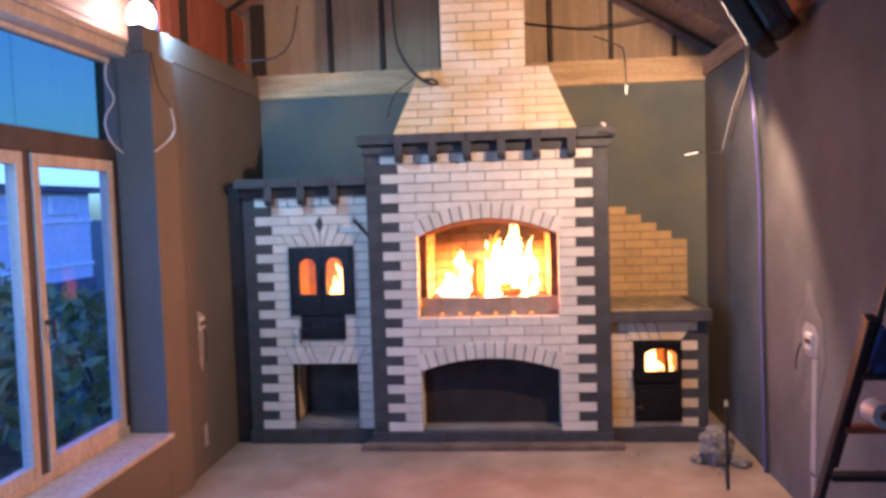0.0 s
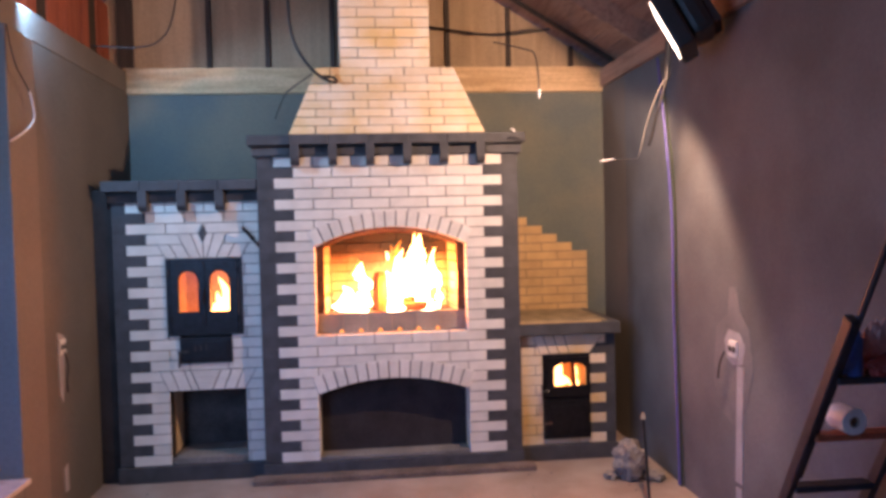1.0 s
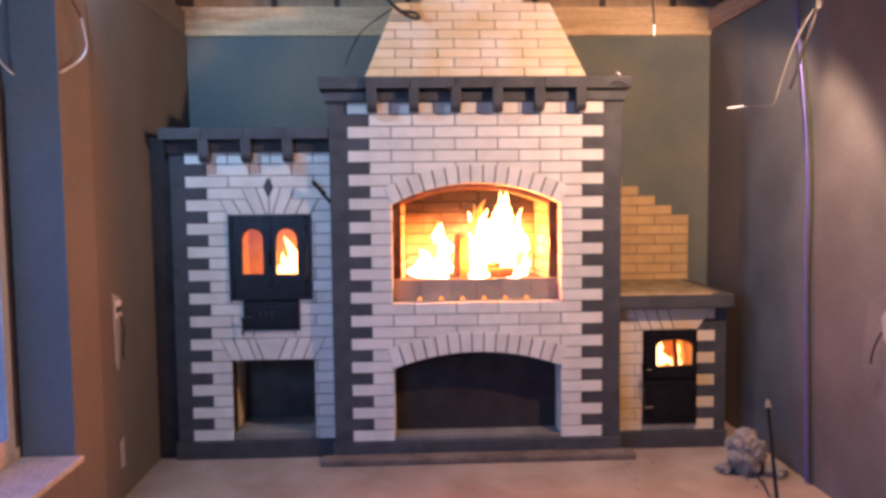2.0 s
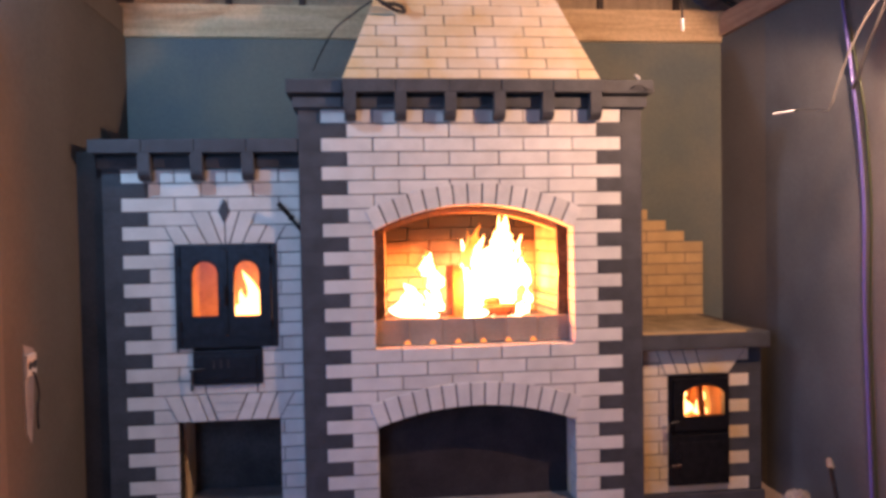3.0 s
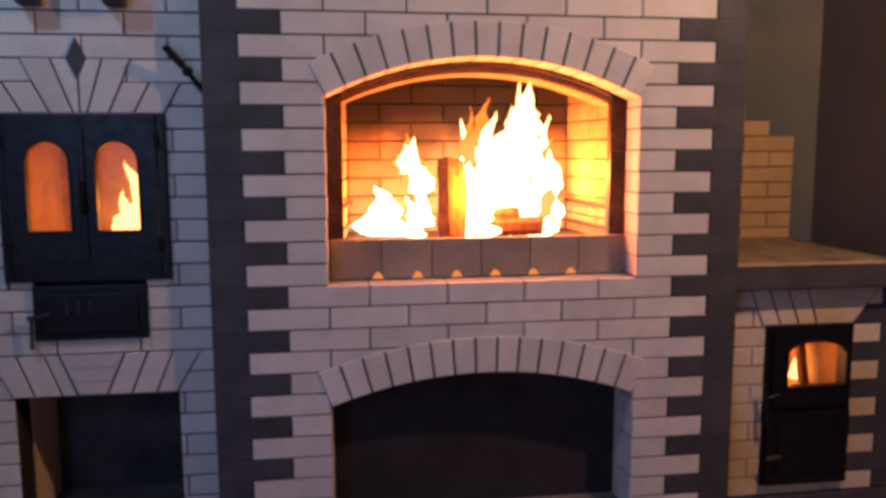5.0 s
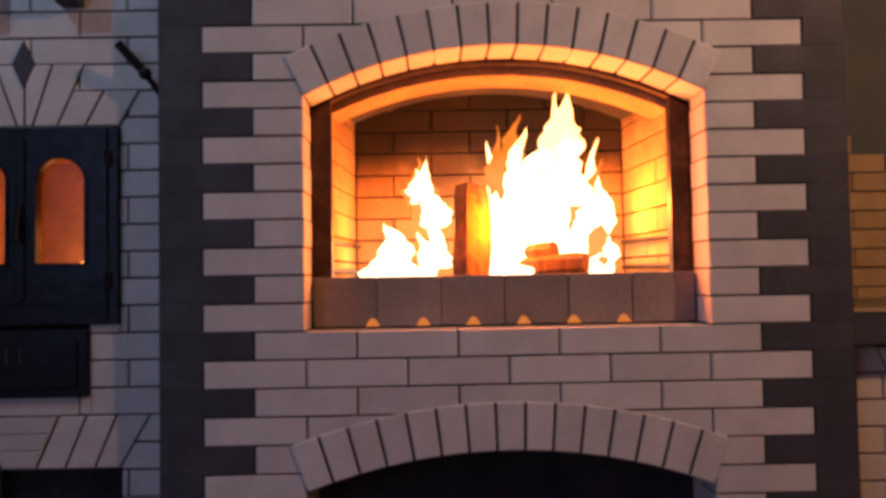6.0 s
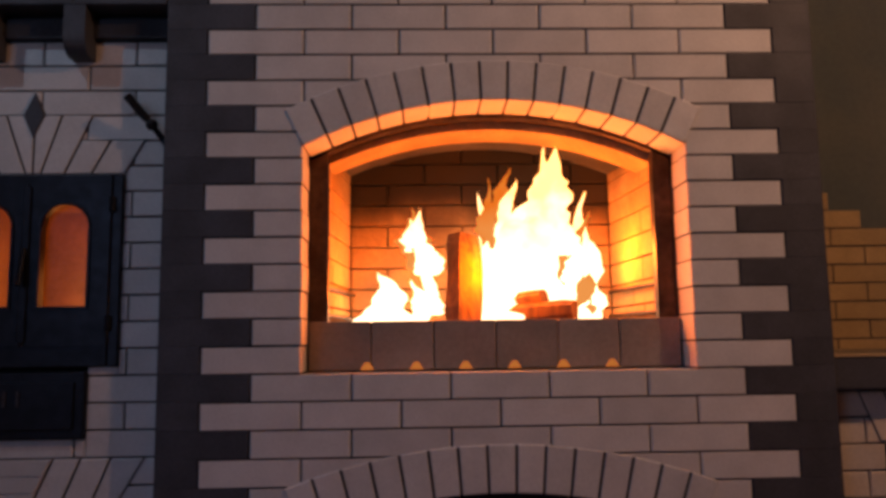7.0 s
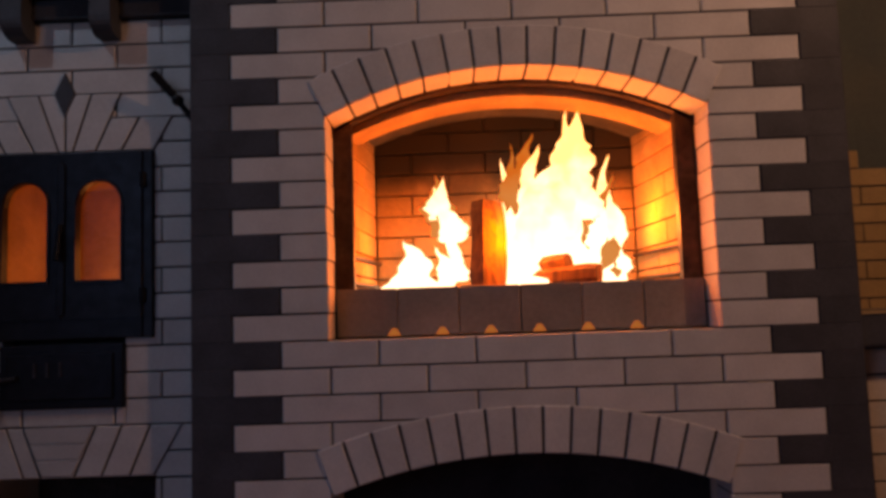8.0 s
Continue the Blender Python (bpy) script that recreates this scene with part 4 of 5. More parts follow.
LOW = [
    (-0.200, 0.31, 1.08, 0.14, 0.060, -0.02), (-0.165, 0.30, 1.12, 0.17, 0.045, -0.03), (-0.190, 0.31, 1.24, 0.20, 0.070, -0.03),
    (-0.225, 0.32, 1.31, 0.10, 0.055, -0.02), (-0.270, 0.37, 1.08, 0.12, 0.10, -0.02), (-0.33, 0.40, 1.08, 0.09, 0.08, 0.0),
    (0.22, 0.28, 1.08, 0.11, 0.05, -0.03), (0.27, 0.28, 1.08, 0.07, 0.05, 0.03), (0.02, 0.27, 1.07, 0.10, 0.12, 0.0),
    (0.26, 0.40, 1.08, 0.30, 0.08, 0.03), (0.33, 0.42, 1.08, 0.22, 0.08, 0.02), (0.31, 0.45, 1.08, 0.44, 0.09, 0.03), (-0.33, 0.45, 1.08, 0.17, 0.11, 0.01)]
FRINGE = [
    (0.02, 0.37, 1.25, 0.30, 0.06, -0.02), (0.20, 0.37, 1.20, 0.38, 0.07, 0.03), (-0.215, 0.34, 1.26, 0.19, 0.08, -0.03),
    (0.06, 0.37, 1.36, 0.22, 0.07, 0.01), (0.30, 0.42, 1.10, 0.34, 0.09, 0.02)]
fire("hearth_fire", MAIN + LOW, FLAME, FRINGE, FLAME_EDGE, "bright wood fire burning on the hearth")
fire("oven_fire", [(-1.19, 0.45, 1.01, 0.34, 0.13, -0.01), (-1.14, 0.44, 1.01, 0.29, 0.11, 0.01), (-1.225, 0.46, 1.01, 0.24, 0.09, 0.0), (-1.165, 0.40, 1.01, 0.30, 0.12, -0.01), (-1.105, 0.43, 1.01, 0.22, 0.08, 0.01)], FLAME_LOW, [], None, "yellow fire behind the oven glass")
fire("stove_fire", [(1.21, 0.33, 0.48, 0.20, 0.11, 0.01), (1.16, 0.34, 0.48, 0.17, 0.09, -0.01), (1.335, 0.32, 0.48, 0.17, 0.06, 0.0), (1.24, 0.36, 0.48, 0.12, 0.06, 0.0)], FLAME_LOW, [], None, "small yellow fire behind the stove glass")


def log(name, a, b, r, seed, material, label):
    """A split, knotty piece of firewood."""
    rnd = random.Random(seed)
    a, b = Vector(a), Vector(b)
    d = b - a
    q = d.to_track_quat("Z", "Y").to_matrix().to_4x4()
    bm = bmesh.new()
    n, prev = 9, None
    radii = [r * rnd.uniform(0.78, 1.15) for _ in range(n)]
    for i in range(8):
        v = i / 7
        ring = []
        for j in range(n):
            ang = 2 * math.pi * j / n
            rr = radii[j] * (1 + 0.06 * math.sin(7 * v + j)) * (0.9 if i in (0, 7) else 1)
            p = q @ Vector((rr * math.cos(ang), rr * math.sin(ang), 0))
            ring.append(bm.verts.new(a + d * v + p))
        if prev:
            for j in range(n):
                bm.faces.new((prev[j], prev[(j + 1) % n], ring[(j + 1) % n], ring[j]))
        else:
            bm.faces.new(list(reversed(ring)))
        prev = ring
    bm.faces.new(prev)
    return solid(name, bm, material, label, "firewood", "firewood on the hearth")


log("firewood_log", (-0.080, 0.22, 1.078), (-0.068, 0.33, 1.345), 0.060, 1, BARK, "charred split log standing in the hearth fire")
log("firewood_log", (0.03, 0.30, 1.115), (0.24, 0.20, 1.125), 0.040, 2, BARK, "charred split log lying in the hearth fire")
log("firewood_log", (-0.06, 0.40, 1.12), (0.16, 0.24, 1.16), 0.036, 3, BARK, "burning split log leaning across the hearth")
log("firewood_log", (-1.30, 0.40, 1.04), (-1.08, 0.37, 1.04), 0.028, 5, BARK, "burning log in the oven chamber")
log("firewood_log", (1.325, 0.26, 0.478), (1.318, 0.31, 0.70), 0.024, 6, BARK, "burning log standing in the stove chamber")

# ---- window and the garden behind it ----
WX = LEFT - 0.25
window = thing("window_1", "large whitened wooden window with dusk garden behind the glass", "window")
window["kind"] = "structure"


def member(name, y0, y1, z0, z1, x0=WX - 0.03, x1=WX + 0.035, material=None, b=0.006):
    part(name, boxes((x0, x1, y0, y1, z0, z1), bevel=b), material or PAINTED, window)


def pane(y0, y1, z0, z1):
    ob = part("upper_pane", sheet(WX, WX, y0, y1, z0, z1), DIMMING_GLASS, window, "upper glass tinted dark to dim the sky")
    ob.visible_shadow = False


Z_SILL, Z_T0, Z_T1, Z_HEAD = 0.47, 2.06, 2.24, 2.73
posts = [(-1.195, -1.135), (-2.04, -1.97), (-2.90, -2.83), (-3.75, -3.68), (-4.6, -4.53), (-5.2, -5.14)]
member("transom", -5.2, -1.135, Z_T0 + 0.06, Z_T1, material=PAINTED_DARK)
member("head", -5.2, -1.135, Z_HEAD - 0.03, Z_HEAD)
member("bottom_rail", -5.2, -1.135, Z_SILL - 0.03, Z_SILL + 0.03)
for a, b in posts:
    member("post", a, b, Z_SILL + 0.03, Z_T0 + 0.06, material=PAINTED_DARK)
for (a0, b0), (a1, b1) in zip(posts, posts[1:]):
    y0, y1 = b1, a0
    sash = part("sash", boxes((WX - 0.01, WX + 0.05, y1 - 0.058, y1 - 0.002, Z_SILL + 0.03, Z_T0 + 0.055), (WX - 0.01, WX + 0.05, y0 + 0.002, y0 + 0.058, Z_SILL + 0.03, Z_T0 + 0.055), (WX - 0.01, WX + 0.05, y0 + 0.058, y1 - 0.058, Z_SILL + 0.03, Z_SILL + 0.10), (WX - 0.01, WX + 0.05, y0 + 0.058, y1 - 0.058, Z_T0 - 0.01, Z_T0 + 0.055), bevel=0.006), PAINTED, window, "whitened wooden window sash")
    g = finish("pane", sheet(WX + 0.014, WX + 0.014, y0 + 0.05, y1 - 0.05, Z_SILL + 0.09, Z_T0), GLASS)
    g.visible_shadow = False
    under(g, sash)
    hd = bmesh.new()
    rod(hd, (WX + 0.05, y0 + 0.04, 1.26), (WX + 0.085, y0 + 0.04, 1.26), 0.012)
    rod(hd, (WX + 0.085, y0 + 0.04, 1.29), (WX + 0.085, y0 + 0.05, 1.17), 0.009)
    under(finish("handle", hd, BLACK_PLASTIC, "dark window handle"), sash)
    if a1 < -3:
        member("upper_post", a1, b1, Z_T1, Z_HEAD - 0.03, material=PAINTED_DARK)
    pane(y0 - 0.04, y1 + 0.04, Z_T1, Z_HEAD - 0.03)
solid("window_sill", boxes((WX + 0.04, LEFT + 0.07, -5.2, -1.135, 0.425, 0.452), bevel=0.006), PAINTED, "pale wooden window sill board", "sill", kind="structure")
lin = thing("lintel_beam", "pale sawn double beam over the window", "beam")
lin["kind"] = "structure"
part("beam", boxes((WX - 0.02, LEFT - 0.12, -5.6, -1.06, 2.735, 2.80), bevel=0.008), PAINTED, lin)
part("beam", boxes((WX - 0.02, LEFT - 0.105, -5.6, -1.06, 2.802, 2.84), bevel=0.006), PAINTED, lin)

solid("ground", boxes((-400, 400, -400, 400, -0.60, -0.45)), GRASS, "dark evening lawn outside the window", "lawn", kind="structure")
solid("foundation", boxes((LEFT - 0.42, RIGHT + 0.42, REAR - 0.27, GY + 0.25, -0.45, -0.122)), CONCRETE, "plain grey concrete foundation under the floor", "foundation", kind="structure")
house = thing("garden_building", "pale rendered flat-roofed building across the garden at dusk", "building")
part("wall", boxes((-16.0, -12.0, 4.0, 15.6, -0.45, 2.45), bevel=0.02), HOUSE_WALL, house)
part("roof", boxes((-16.3, -11.7, 3.8, 15.8, 2.45, 2.62), bevel=0.02), HOUSE_DARK, house)
for z in (0.42, 1.62):
    part("band", boxes((-12.0, -11.94, 4.0, 15.6, z, z + 0.09), bevel=0.01), PLASTER_BAND, house)
for y in (5.0, 8.0, 11.0, 13.6):
    wn_ = part("window", boxes((-12.0, -11.93, y, y + 1.3, 1.85, 2.35), bevel=0.02), PLASTER_BAND, house)
    under(finish("pane", boxes((-11.928, -11.92, y + 0.08, y + 1.22, 1.9, 2.3)), HOUSE_WALL), wn_)
part("plinth", boxes((-12.0, -11.9, 4.0, 15.6, -0.45, 0.05)), HOUSE_DARK, house)


def bush(x, y, r, h, seed):
    rnd = random.Random(seed)
    ob = thing("garden_bush", "leafy yellow-green garden bush at dusk", "bush", "garden bushes")
    st = bmesh.new()
    for i in range(6):
        a = rnd.uniform(0, 6.28)
        rod(st, (x, y, -0.45), (x + 0.6 * r * math.cos(a), y + 0.6 * r * math.sin(a), -0.45 + h * 0.7), 0.02, 0.008, 6)
    part("stems", st, STUD, ob)
    verts, faces = [], []
    for i in range(260):
        a, u = rnd.uniform(0, 6.28), rnd.random() ** 0.5
        zz = rnd.random()
        rr = r * u * (0.55 + 0.6 * math.sin(math.pi * min(zz + 0.15, 1)))
        c = Vector((x + rr * math.cos(a), y + rr * math.sin(a), -0.45 + h * zz))
        d1 = Vector((rnd.uniform(-1, 1), rnd.uniform(-1, 1), rnd.uniform(-1, 1))).normalized()
        d2 = d1.orthogonal().normalized()
        s = rnd.uniform(0.08, 0.17)
        k = len(verts)
        verts += [c - d1 * s, c + d2 * s * 0.45, c + d1 * s, c - d2 * s * 0.45]
        faces.append((k, k + 1, k + 2, k + 3))
    me = bpy.data.meshes.new("leaves")
    me.from_pydata(verts, [], faces)
    me.materials.append(LEAF)
    lv = new("leaves", me)
    lv["kind"] = "stuff"
    under(lv, ob)


bush(-3.9, 1.75, 0.75, 1.45, 11)
bush(-5.0, 1.2, 0.8, 1.0, 12)
bush(-6.4, 4.4, 1.0, 1.3, 13)
bush(-8.4, 6.2, 1.2, 1.5, 14)

# ---- lamps ----
fl = thing("floodlight", "black construction floodlight hanging from the rafters, lit", "lamp")
fm = look(FLOOD + Vector((0.02, 0.02, 0.07)), FLOOD + Vector((0.02, 0.02, 0.07)) + Vector((-0.783, 0.397, -0.47)))
FS = Matrix.Scale(1.3, 4)
hb = bmesh.new()
box(hb, -0.16, 0.16, -0.13, 0.13, -0.02, 0.055, 0.012)
box(hb, -0.135, 0.135, -0.11, 0.11, 0.055, 0.15, 0.03)
bmesh.ops.transform(hb, matrix=fm @ FS, verts=hb.verts)
part("housing", hb, BLACK_PLASTIC, fl)
for i in range(9):
    fb = box(bmesh.new(), -0.11 + 0.0275 * i - 0.003, -0.11 + 0.0275 * i + 0.003, -0.10, 0.10, 0.145, 0.175)
    bmesh.ops.transform(fb, matrix=fm @ FS, verts=fb.verts)
    part("fin", fb, BLACK_PLASTIC, fl)
gb = box(bmesh.new(), -0.14, 0.14, -0.105, 0.105, -0.0210, -0.0202)
bmesh.ops.transform(gb, matrix=fm @ FS, verts=gb.verts)
part("lamp_glass", gb, FLOOD_GLASS, fl, "glowing warm lamp glass")
br = bmesh.new()
for s in (-1, 1):
    rod(br, fm @ Vector((s * 0.17, 0, 0.02)), fm @ Vector((s * 0.17, 0.20, 0.10)), 0.008)
rod(br, fm @ Vector((-0.17, 0.20, 0.10)), fm @ Vector((0.17, 0.20, 0.10)), 0.008)
part("bracket", br, BLACK_PLASTIC, fl)
wk = thing("work_light", "bare glaring white bulb hung under the rafters beside the window", "lamp")
bb = bmesh.new()
bmesh.ops.create_uvsphere(bb, u_segments=20, v_segments=12, radius=0.085, matrix=Matrix.Translation(WORK) @ Matrix.Diagonal((1, 1, 1.15, 1)))
part("bulb", bb, LAMP_GLASS, wk, "glaring white bulb")
part("holder", rod(bmesh.new(), WORK + Vector((0, 0, 0.07)), WORK + Vector((0, 0, 0.14)), 0.022, 0.016), BLACK_PLASTIC, wk)
part("cord", rod(bmesh.new(), WORK + Vector((0, 0, 0.12)), WORK + Vector((0, 0, 0.27)), 0.004), RUBBER, wk)

# ---- sockets, cables, patches ----
def socket(m, label):
    ob = thing("socket_box", label, "socket")
    bm = box(bmesh.new(), -0.045, 0.045, -0.004, 0.012, -0.045, 0.045, 0.006)
    bmesh.ops.transform(bm, matrix=m, verts=bm.verts)
    part("box", bm, WHITE_PLASTIC, ob)
    for s in (-1, 1):
        bm = rod(bmesh.new(), m @ Vector((s * 0.021, -0.007, 0)), m @ Vector((s * 0.021, 0.004, 0)), 0.018, n=12)
        part("hole", bm, BLACK_PLASTIC, ob, "open black socket hole")


def patch(name, m, pts, label, material=None, lift=0.004):
    """A thin trowelled plaster patch with an uneven outline."""
    bm = bmesh.new()
    f = [bm.verts.new(m @ Vector((u, -lift, v))) for u, v in pts]
    g = [bm.verts.new(m @ Vector((u * 1.03, 0.006, v))) for u, v in pts]
    bm.faces.new(f)
    for i in range(len(f)):
        j = (i + 1) % len(f)
        bm.faces.new((f[i], f[j], g[j], g[i]))
    solid(name, bm, material or PLASTER_WHITE, label, "plaster")


RW = Matrix.Translation((RIGHT - 0.004, 0, 0)) @ Matrix.Rotation(radians(-90), 4, "Z")
RW0 = RW @ Matrix.Translation((1.268, 0, 0.985))
LW = Matrix.Translation((LEFT + 0.001, 0, 0)) @ Matrix.Rotation(radians(90), 4, "Z")
LW0 = LW @ Matrix.Translation((-0.52, 0, 1.03))
socket(RW0 @ Matrix.Translation((0, -0.012, 0)), "white double socket box set in the grey wall")
socket(LW0 @ Matrix.Translation((0, -0.012, 0)), "white socket box set in the tan wall")
patch("plaster_patch", RW0, [(-0.09, -0.06), (-0.02, -0.09), (0.09, -0.07), (0.12, 0.03), (0.06, 0.09), (-0.06, 0.10), (-0.11, 0.04)], "white plaster patch round the socket")
patch("plaster_chase", RW0, [(0.00, -0.72), (0.075, -0.72), (0.082, -0.4), (0.10, -0.085), (0.03, -0.085), (0.015, -0.4)], "white plaster strip over a cable chase")
patch("plaster_chase", RW0, [(0.005, -0.75), (0.068, -0.745), (0.070, -0.90), (0.062, -0.965), (0.010, -0.96)], "white plaster dab below the cable chase")
patch("plaster_smear", RW0, [(-0.26, -0.20), (-0.17, -0.37), (-0.02, -0.42), (0.12, -0.30), (0.20, -0.08), (0.16, 0.12), (0.06, 0.20), (0.02, 0.34), (-0.05, 0.33), (-0.08, 0.18), (-0.21, 0.10)], "wide pale trowelled smear round the socket", PLASTER_PALE, 0.0015)
patch("plaster_chase", LW0, [(-0.04, -0.28), (0.00, -0.33), (0.03, -0.2), (0.05, 0.06), (-0.05, 0.09), (-0.05, -0.1)], "pale plaster strip under the socket")
patch("plaster_chase", LW0, [(-0.02, -0.86), (0.04, -0.86), (0.03, -0.70), (-0.03, -0.72)], "pale plaster dab near the floor")
cable("cable", [(RIGHT - 0.03, -1.20, 0.96), (RIGHT - 0.05, -1.17, 0.90), (RIGHT - 0.03, -1.12, 0.80)], 0.005, RUBBER, "short black cable tail below the socket")
cable("cable", [(LEFT + 0.02, -0.52, 1.00), (LEFT + 0.04, -0.50, 0.92), (LEFT + 0.03, -0.53, 0.84), (LEFT + 0.03, -0.51, 0.76)], 0.005, RUBBER, "short dark cable tail below the socket")
# bundle at the floodlight
cable("cable", [(1.555, -1.02, 2.72), (1.567, -0.96, 2.62), (1.567, -0.95, 2.49)], 0.017, RUBBER, "short black cable sleeve under the floodlight")
cable("cable", [(1.567, -0.95, 2.50), (1.552, -0.90, 2.38), (1.54, -0.85, 2.30), (1.525, -0.81, 2.17), (1.515, -0.79, 2.13)], 0.008, RUBBER, "black cable tail hanging below the floodlight")
cable("cable", [(1.572, -0.94, 2.52), (1.562, -0.84, 2.46), (1.535, -0.71, 2.28), (1.50, -0.67, 2.09)], 0.005, GREY_WIRE, "pale cable tail hanging below the floodlight")
cable("cable", [(1.755, -0.34, 2.74), (1.765, -0.42, 2.3), (1.775, -0.50, 1.7), (1.775, -0.49, 1.2), (1.775, -0.52, 0.7), (1.77, -0.57, 0.01)], 0.0075, VIOLET_WIRE, "violet cable hanging down the wall to the floor")
cable("cable", [(1.765, -0.30, 2.74), (1.775, -0.47, 2.3), (1.780, -0.545, 1.7), (1.780, -0.525, 1.2), (1.780, -0.55, 0.7), (1.775, -0.60, 0.01)], 0.006, GREEN_WIRE, "dark green cable hanging beside the violet one")
cable("cable", [(0.90, 0.95, 3.15), (0.99, 0.1, 2.90), (0.97, -0.30, 2.78), (0.97, -0.32, 2.55)], 0.005, RUBBER, "thin dark wire hanging from the rafters")
solid("lamp_holder", rod(bmesh.new(), (0.97, -0.32, 2.55), (0.97, -0.32, 2.49), 0.008, 0.005), WHITE_PLASTIC, "small white connector on the hanging wire", "connector")
cable("cable", [(1.50, -0.67, 2.095), (1.488, -0.675, 2.055), (1.46, -0.66, 2.06), (1.40, -0.61, 2.075), (1.37, -0.59, 2.07)], 0.003, RUBBER, "thin dark wire bent out from the hanging cable")
cable("cable", [(1.37, -0.59, 2.07), (1.335, -0.565, 2.065), (1.302, -0.537, 2.062)], 0.005, WHITE_WIRE, "short pale stripped wire end")
cable("cable", [(-0.66, 0.25, 3.9), (-0.65, 0.1, 3.32), (-0.64, 0.08, 2.98), (-0.52, 0.05, 2.77), (-0.40, 0.06, 2.68), (-0.32, 0.10, 2.675), (-0.36, 0.08, 2.72), (-0.45, 0.06, 2.71)], 0.011, RUBBER, "thick black cable looped against the chimney hood")
cable("cable", [(-0.50, 0.08, 2.73), (-0.62, 0.2, 2.68), (-0.74, 0.5, 2.66), (-0.85, 0.95, 2.55)], 0.004, RUBBER, "thin dark wire running to the back wall")
cable("cable", [(0.33, 1.1, 3.32), (0.7, 0.95, 3.22), (1.0, 0.9, 3.18), (1.35, 0.9, 3.24)], 0.009, RUBBER, "black cable slung across the gable")
cable("cable", [(LEFT + 0.035, -1.12, 2.755), (LEFT + 0.07, -1.14, 2.56), (LEFT + 0.08, -1.06, 2.49), (LEFT + 0.08, -0.99, 2.44)], 0.004, RUBBER, "dark cable hanging from the top of the pier")
cable("cable", [(LEFT + 0.08, -0.99, 2.445), (LEFT + 0.08, -0.955, 2.38), (LEFT + 0.08, -0.93, 2.30), (LEFT + 0.08, -1.08, 2.21), (LEFT + 0.08, -1.23, 2.158)], 0.005, WHITE_WIRE, "white cable tail curling below the dark cable")
cable("cable", [(WX + 0.07, -1.24, 2.69), (WX + 0.07, -1.29, 2.58), (WX + 0.075, -1.15, 2.48), (WX + 0.075, -1.32, 2.36), (WX + 0.075, -1.28, 2.24), (WX + 0.085, -1.15, 2.16), (WX + 0.10, -1.0, 2.135)], 0.005, WHITE_WIRE, "white cable dangling in the window corner")
cable("cable", [(-1.96, 0.2, 2.95), (-1.7, 0.2, 2.93), (-1.55, 0.25, 2.97), (-1.45, 0.3, 3.12), (-1.42, 0.3, 3.36)], 0.006, RUBBER, "dark cable under the rafters")

cable("cable", [(0.86, -0.03, 2.315), (0.845, -0.045, 2.335), (0.832, -0.052, 2.33)], 0.007, WHITE_WIRE, "stripped white wire end lying on the cornice")
cable("cable", [(0.80, -0.066, 2.262), (0.84, -0.085, 2.285), (0.88, -0.07, 2.255), (0.915, -0.05, 2.262), (0.94, -0.03, 2.258)], 0.004, RUBBER, "thin black wire curled on the cornice end")

# ---- loose things on the floor ----
def sack(name, x, y, r, h, seed, label):
    bm = bmesh.new()
    bmesh.ops.create_icosphere(bm, subdivisions=4, radius=1.0)
    for v in bm.verts:
        d = v.co.normalized()
        k = 1 + 0.35 * noise.noise(d * 2.2 + Vector((seed, 0, 0))) + 0.16 * noise.noise(d * 6 + Vector((0, seed, 0)))
        v.co = Vector((x + d.x * r * k, y + d.y * r * k, max(h * 0.45 + d.z * h * 0.55 * k, 0.001)))
    solid(name, bm, SACK, label, "sack")


sack("crumpled_bag", 1.51, -0.38, 0.105, 0.25, 3.1, "crumpled pale plastic bag on the floor by the stove")
sack("rubble", 1.40, -0.36, 0.05, 0.05, 7.7, "small lump of mortar rubble on the floor")
sack("rubble", 1.66, -0.42, 0.07, 0.06, 5.2, "small lump of mortar rubble on the floor")
pk = thing("fire_poker", "dark iron poker leaning beside the stove", "poker")
part("shaft", rod(bmesh.new(), (1.455, -0.88, 0.010), (1.515, -0.63, 0.46), 0.010), IRON, pk)
part("knob", rod(bmesh.new(), (1.513, -0.638, 0.45), (1.520, -0.61, 0.487), 0.017, 0.012), CONCRETE, pk, "grey worn grip")
ladder = thing("step_ladder", "dark metal ladder with one orange rung, leaning by the wall", "ladder")
LX = (1.402, 1.742)
for x in LX:
    a, b = Vector((x, -2.10, 0.0)), Vector((x, -2.857, 1.35))
    lm = Matrix.Translation((a + b) / 2) @ (b - a).to_track_quat("Z", "Y").to_matrix().to_4x4()
    stile = part("stile", box(bmesh.new(), -0.014, 0.014, -0.022, 0.022, -(b - a).length / 2, (b - a).length / 2, 0.005, m=lm), LADDER_PAINT, ladder)
    under(finish("end_cap", box(bmesh.new(), -0.017, 0.017, -0.025, 0.025, (b - a).length / 2 - 0.012, (b - a).length / 2 + 0.012, 0.006, m=lm), BLACK_PLASTIC, "black plastic end cap"), stile)
    part("extension_tube", rod(bmesh.new(), (x + 0.028, -2.50, 0.72), (x + 0.028, -3.10, 1.79), 0.012), LADDER_PAINT, ladder)
for i in range(5):
    u = 0.13 + 0.15 * i
    y, z = -2.10 - 0.87 * u, 1.55 * u
    part("rung", boxes((LX[0] + 0.015, LX[1] - 0.015, y - 0.035, y + 0.035, z - 0.012, z + 0.012), bevel=0.004), RUNG_RED if i == 3 else LADDER_PAINT, ladder, "orange rung" if i == 3 else "")


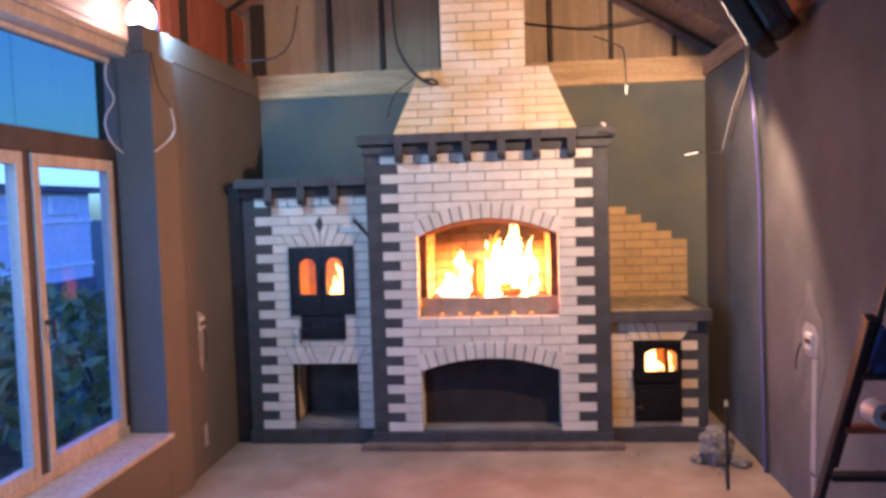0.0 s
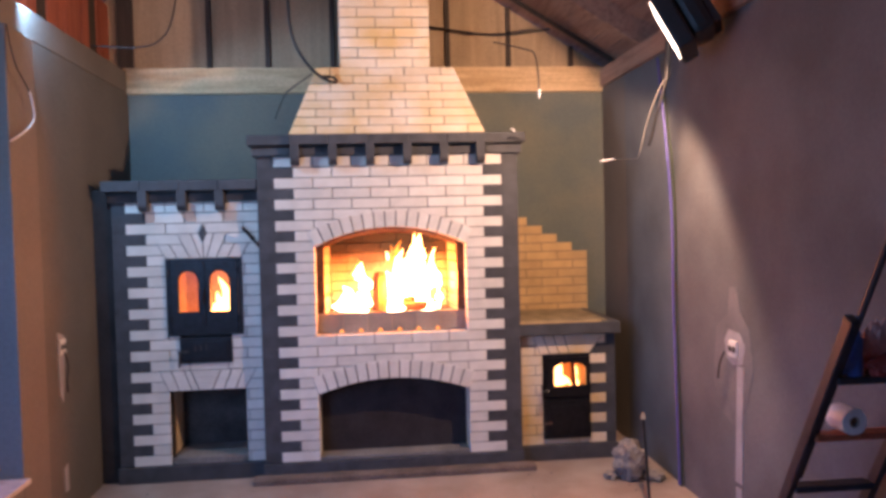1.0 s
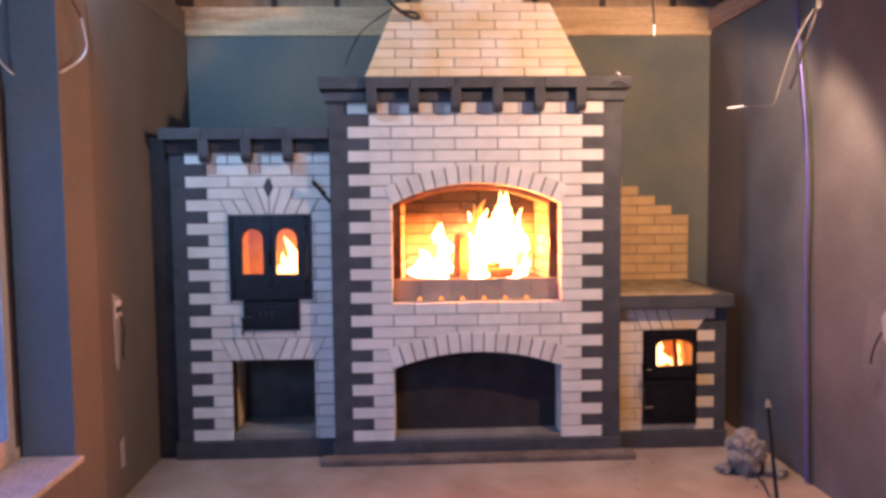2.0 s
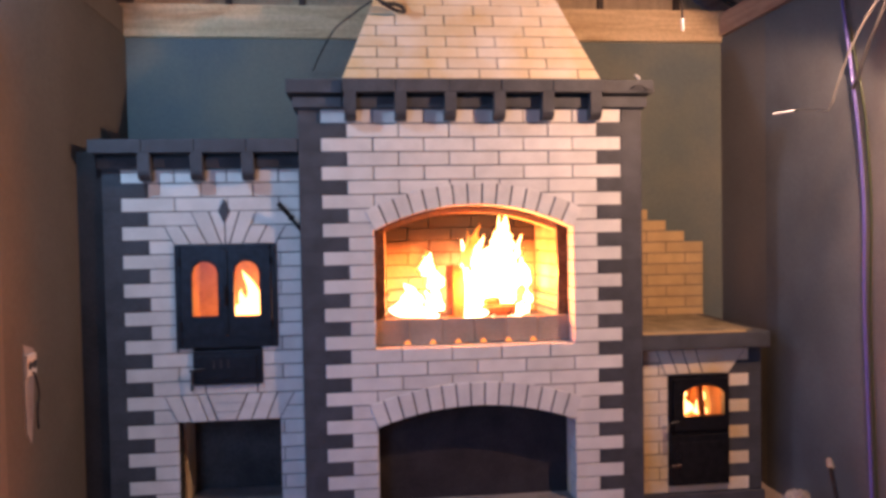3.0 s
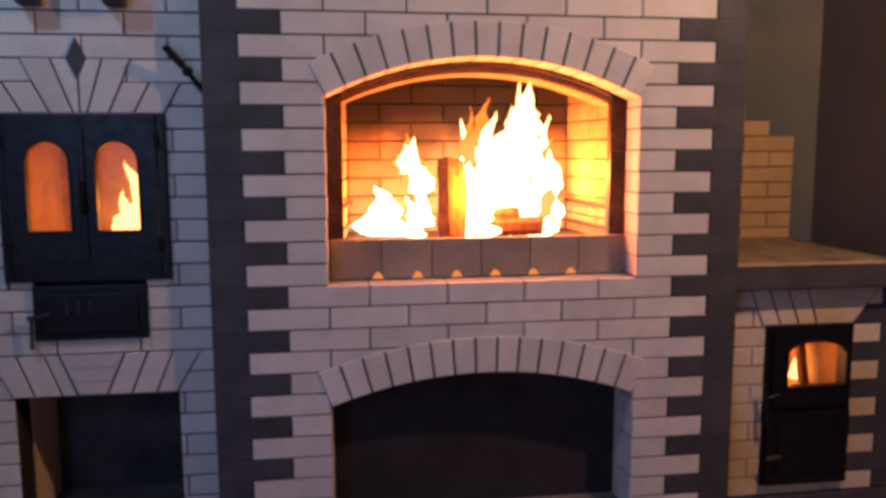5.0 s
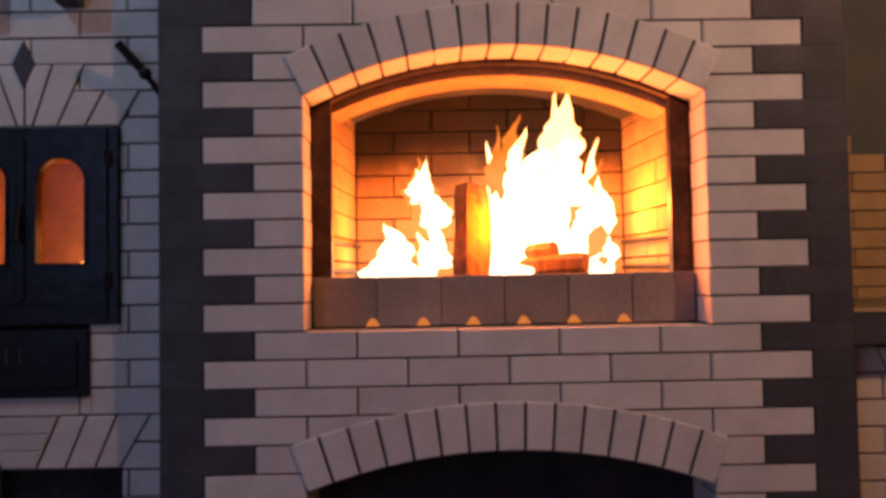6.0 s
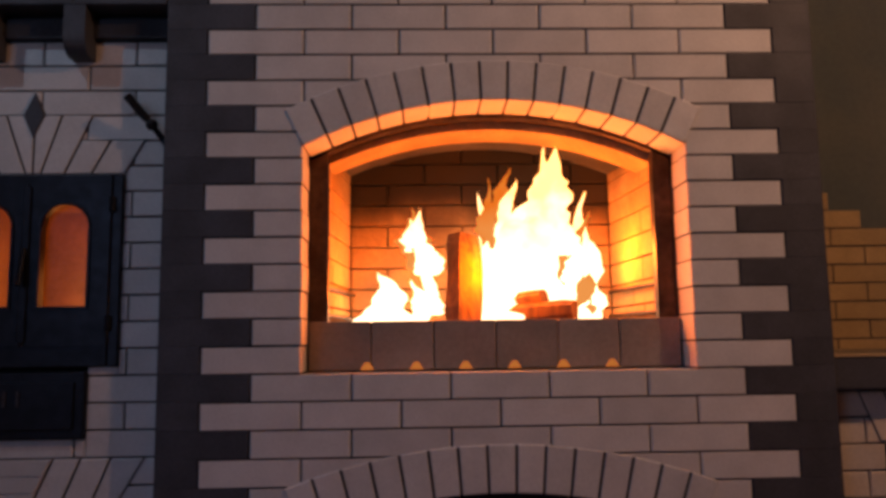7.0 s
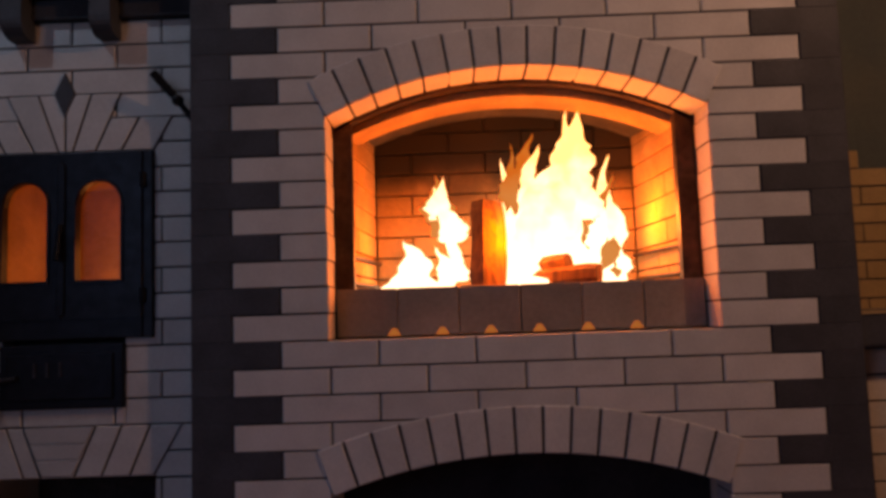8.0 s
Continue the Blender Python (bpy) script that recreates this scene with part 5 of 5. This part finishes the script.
def turned(profile, x, y, z, n=24, axis="Z"):
    """A turned body from (radius, height) pairs, its foot at x, y, z."""
    bm = bmesh.new()
    rings = [[bm.verts.new((max(r, 0.0005) * math.cos(2 * math.pi * i / n), max(r, 0.0005) * math.sin(2 * math.pi * i / n), h)) for i in range(n)] for r, h in profile]
    for u, v in zip(rings, rings[1:]):
        for i in range(n):
            bm.faces.new((u[i], u[(i + 1) % n], v[(i + 1) % n], v[i]))
    m = Matrix.Translation((x, y, z)) @ (Matrix.Rotation(radians(90), 4, "X") if axis == "Y" else Matrix.Identity(4))
    bmesh.ops.transform(bm, matrix=m, verts=bm.verts)
    return bm


bottle = thing("plastic_bottle", "blue plastic bottle standing on a ladder step", "bottle")
part("body", turned(((0.0, 0.0), (0.034, 0.0), (0.037, 0.006), (0.037, 0.125), (0.030, 0.150), (0.014, 0.168), (0.014, 0.180), (0.0, 0.180)), 1.485, -2.73, 1.145), BLUE_PLASTIC, bottle)
part("cap", turned(((0.0, 0.178), (0.017, 0.178), (0.017, 0.200), (0.0, 0.200)), 1.485, -2.73, 1.145), BLACK_PLASTIC, bottle, "dark screw cap")


def crumple(name, x, y, z, rx, ry, rz, seed, material, label, category):
    """A crumpled soft thing resting at height z."""
    bm = bmesh.new()
    bmesh.ops.create_icosphere(bm, subdivisions=4, radius=1.0)
    for v in bm.verts:
        d = v.co.normalized()
        k = 1 + 0.30 * noise.noise(d * 2.6 + Vector((seed, 0, 0))) + 0.2 * noise.noise(d * 6 + Vector((0, seed, 0)))
        v.co = Vector((x + d.x * rx * k, y + d.y * ry * k, max(z + rz * 0.9 + d.z * rz * k, z)))
    solid(name, bm, material, label, category)


crumple("red_rag", 1.585, -2.765, 1.143, 0.062, 0.035, 0.038, 1.7, RED_CLOTH, "crumpled dark red rag lying on a ladder step", "rag")
crumple("plastic_bag", 1.600, -2.715, 1.143, 0.068, 0.030, 0.095, 4.4, PINK_PLASTIC, "pale pink plastic bag bulging on a ladder step", "bag")
roll = thing("paper_roll", "white paper roll lying on a ladder rung", "paper roll")
part("paper", turned(((0.020, 0.0), (0.046, 0.0), (0.048, 0.006), (0.048, 0.10), (0.046, 0.106), (0.020, 0.106), (0.020, 0.0)), 1.545, -2.555, 0.959, axis="Y"), WHITE_PLASTIC, roll)
part("tube", turned(((0.0165, 0.001), (0.020, 0.001), (0.020, 0.105), (0.0165, 0.105), (0.0165, 0.001)), 1.545, -2.555, 0.959, axis="Y"), SACK, roll, "grey cardboard tube")
crumbs = bmesh.new()
rnd = random.Random(21)
for i in range(24):
    x, y, s = rnd.uniform(-1.7, 1.6), -0.15 - 1.3 * rnd.random() ** 2, rnd.uniform(0.003, 0.009)
    bmesh.ops.create_icosphere(crumbs, subdivisions=1, radius=s, matrix=pose(x, y, s * 0.5, rnd.uniform(0, 90), rnd.uniform(0, 90)) @ Matrix.Diagonal((1, 0.8, 0.6, 1)))
solid("mortar_crumbs", crumbs, CONCRETE, "scattered mortar crumbs on the dusty floor", "debris", kind="stuff")
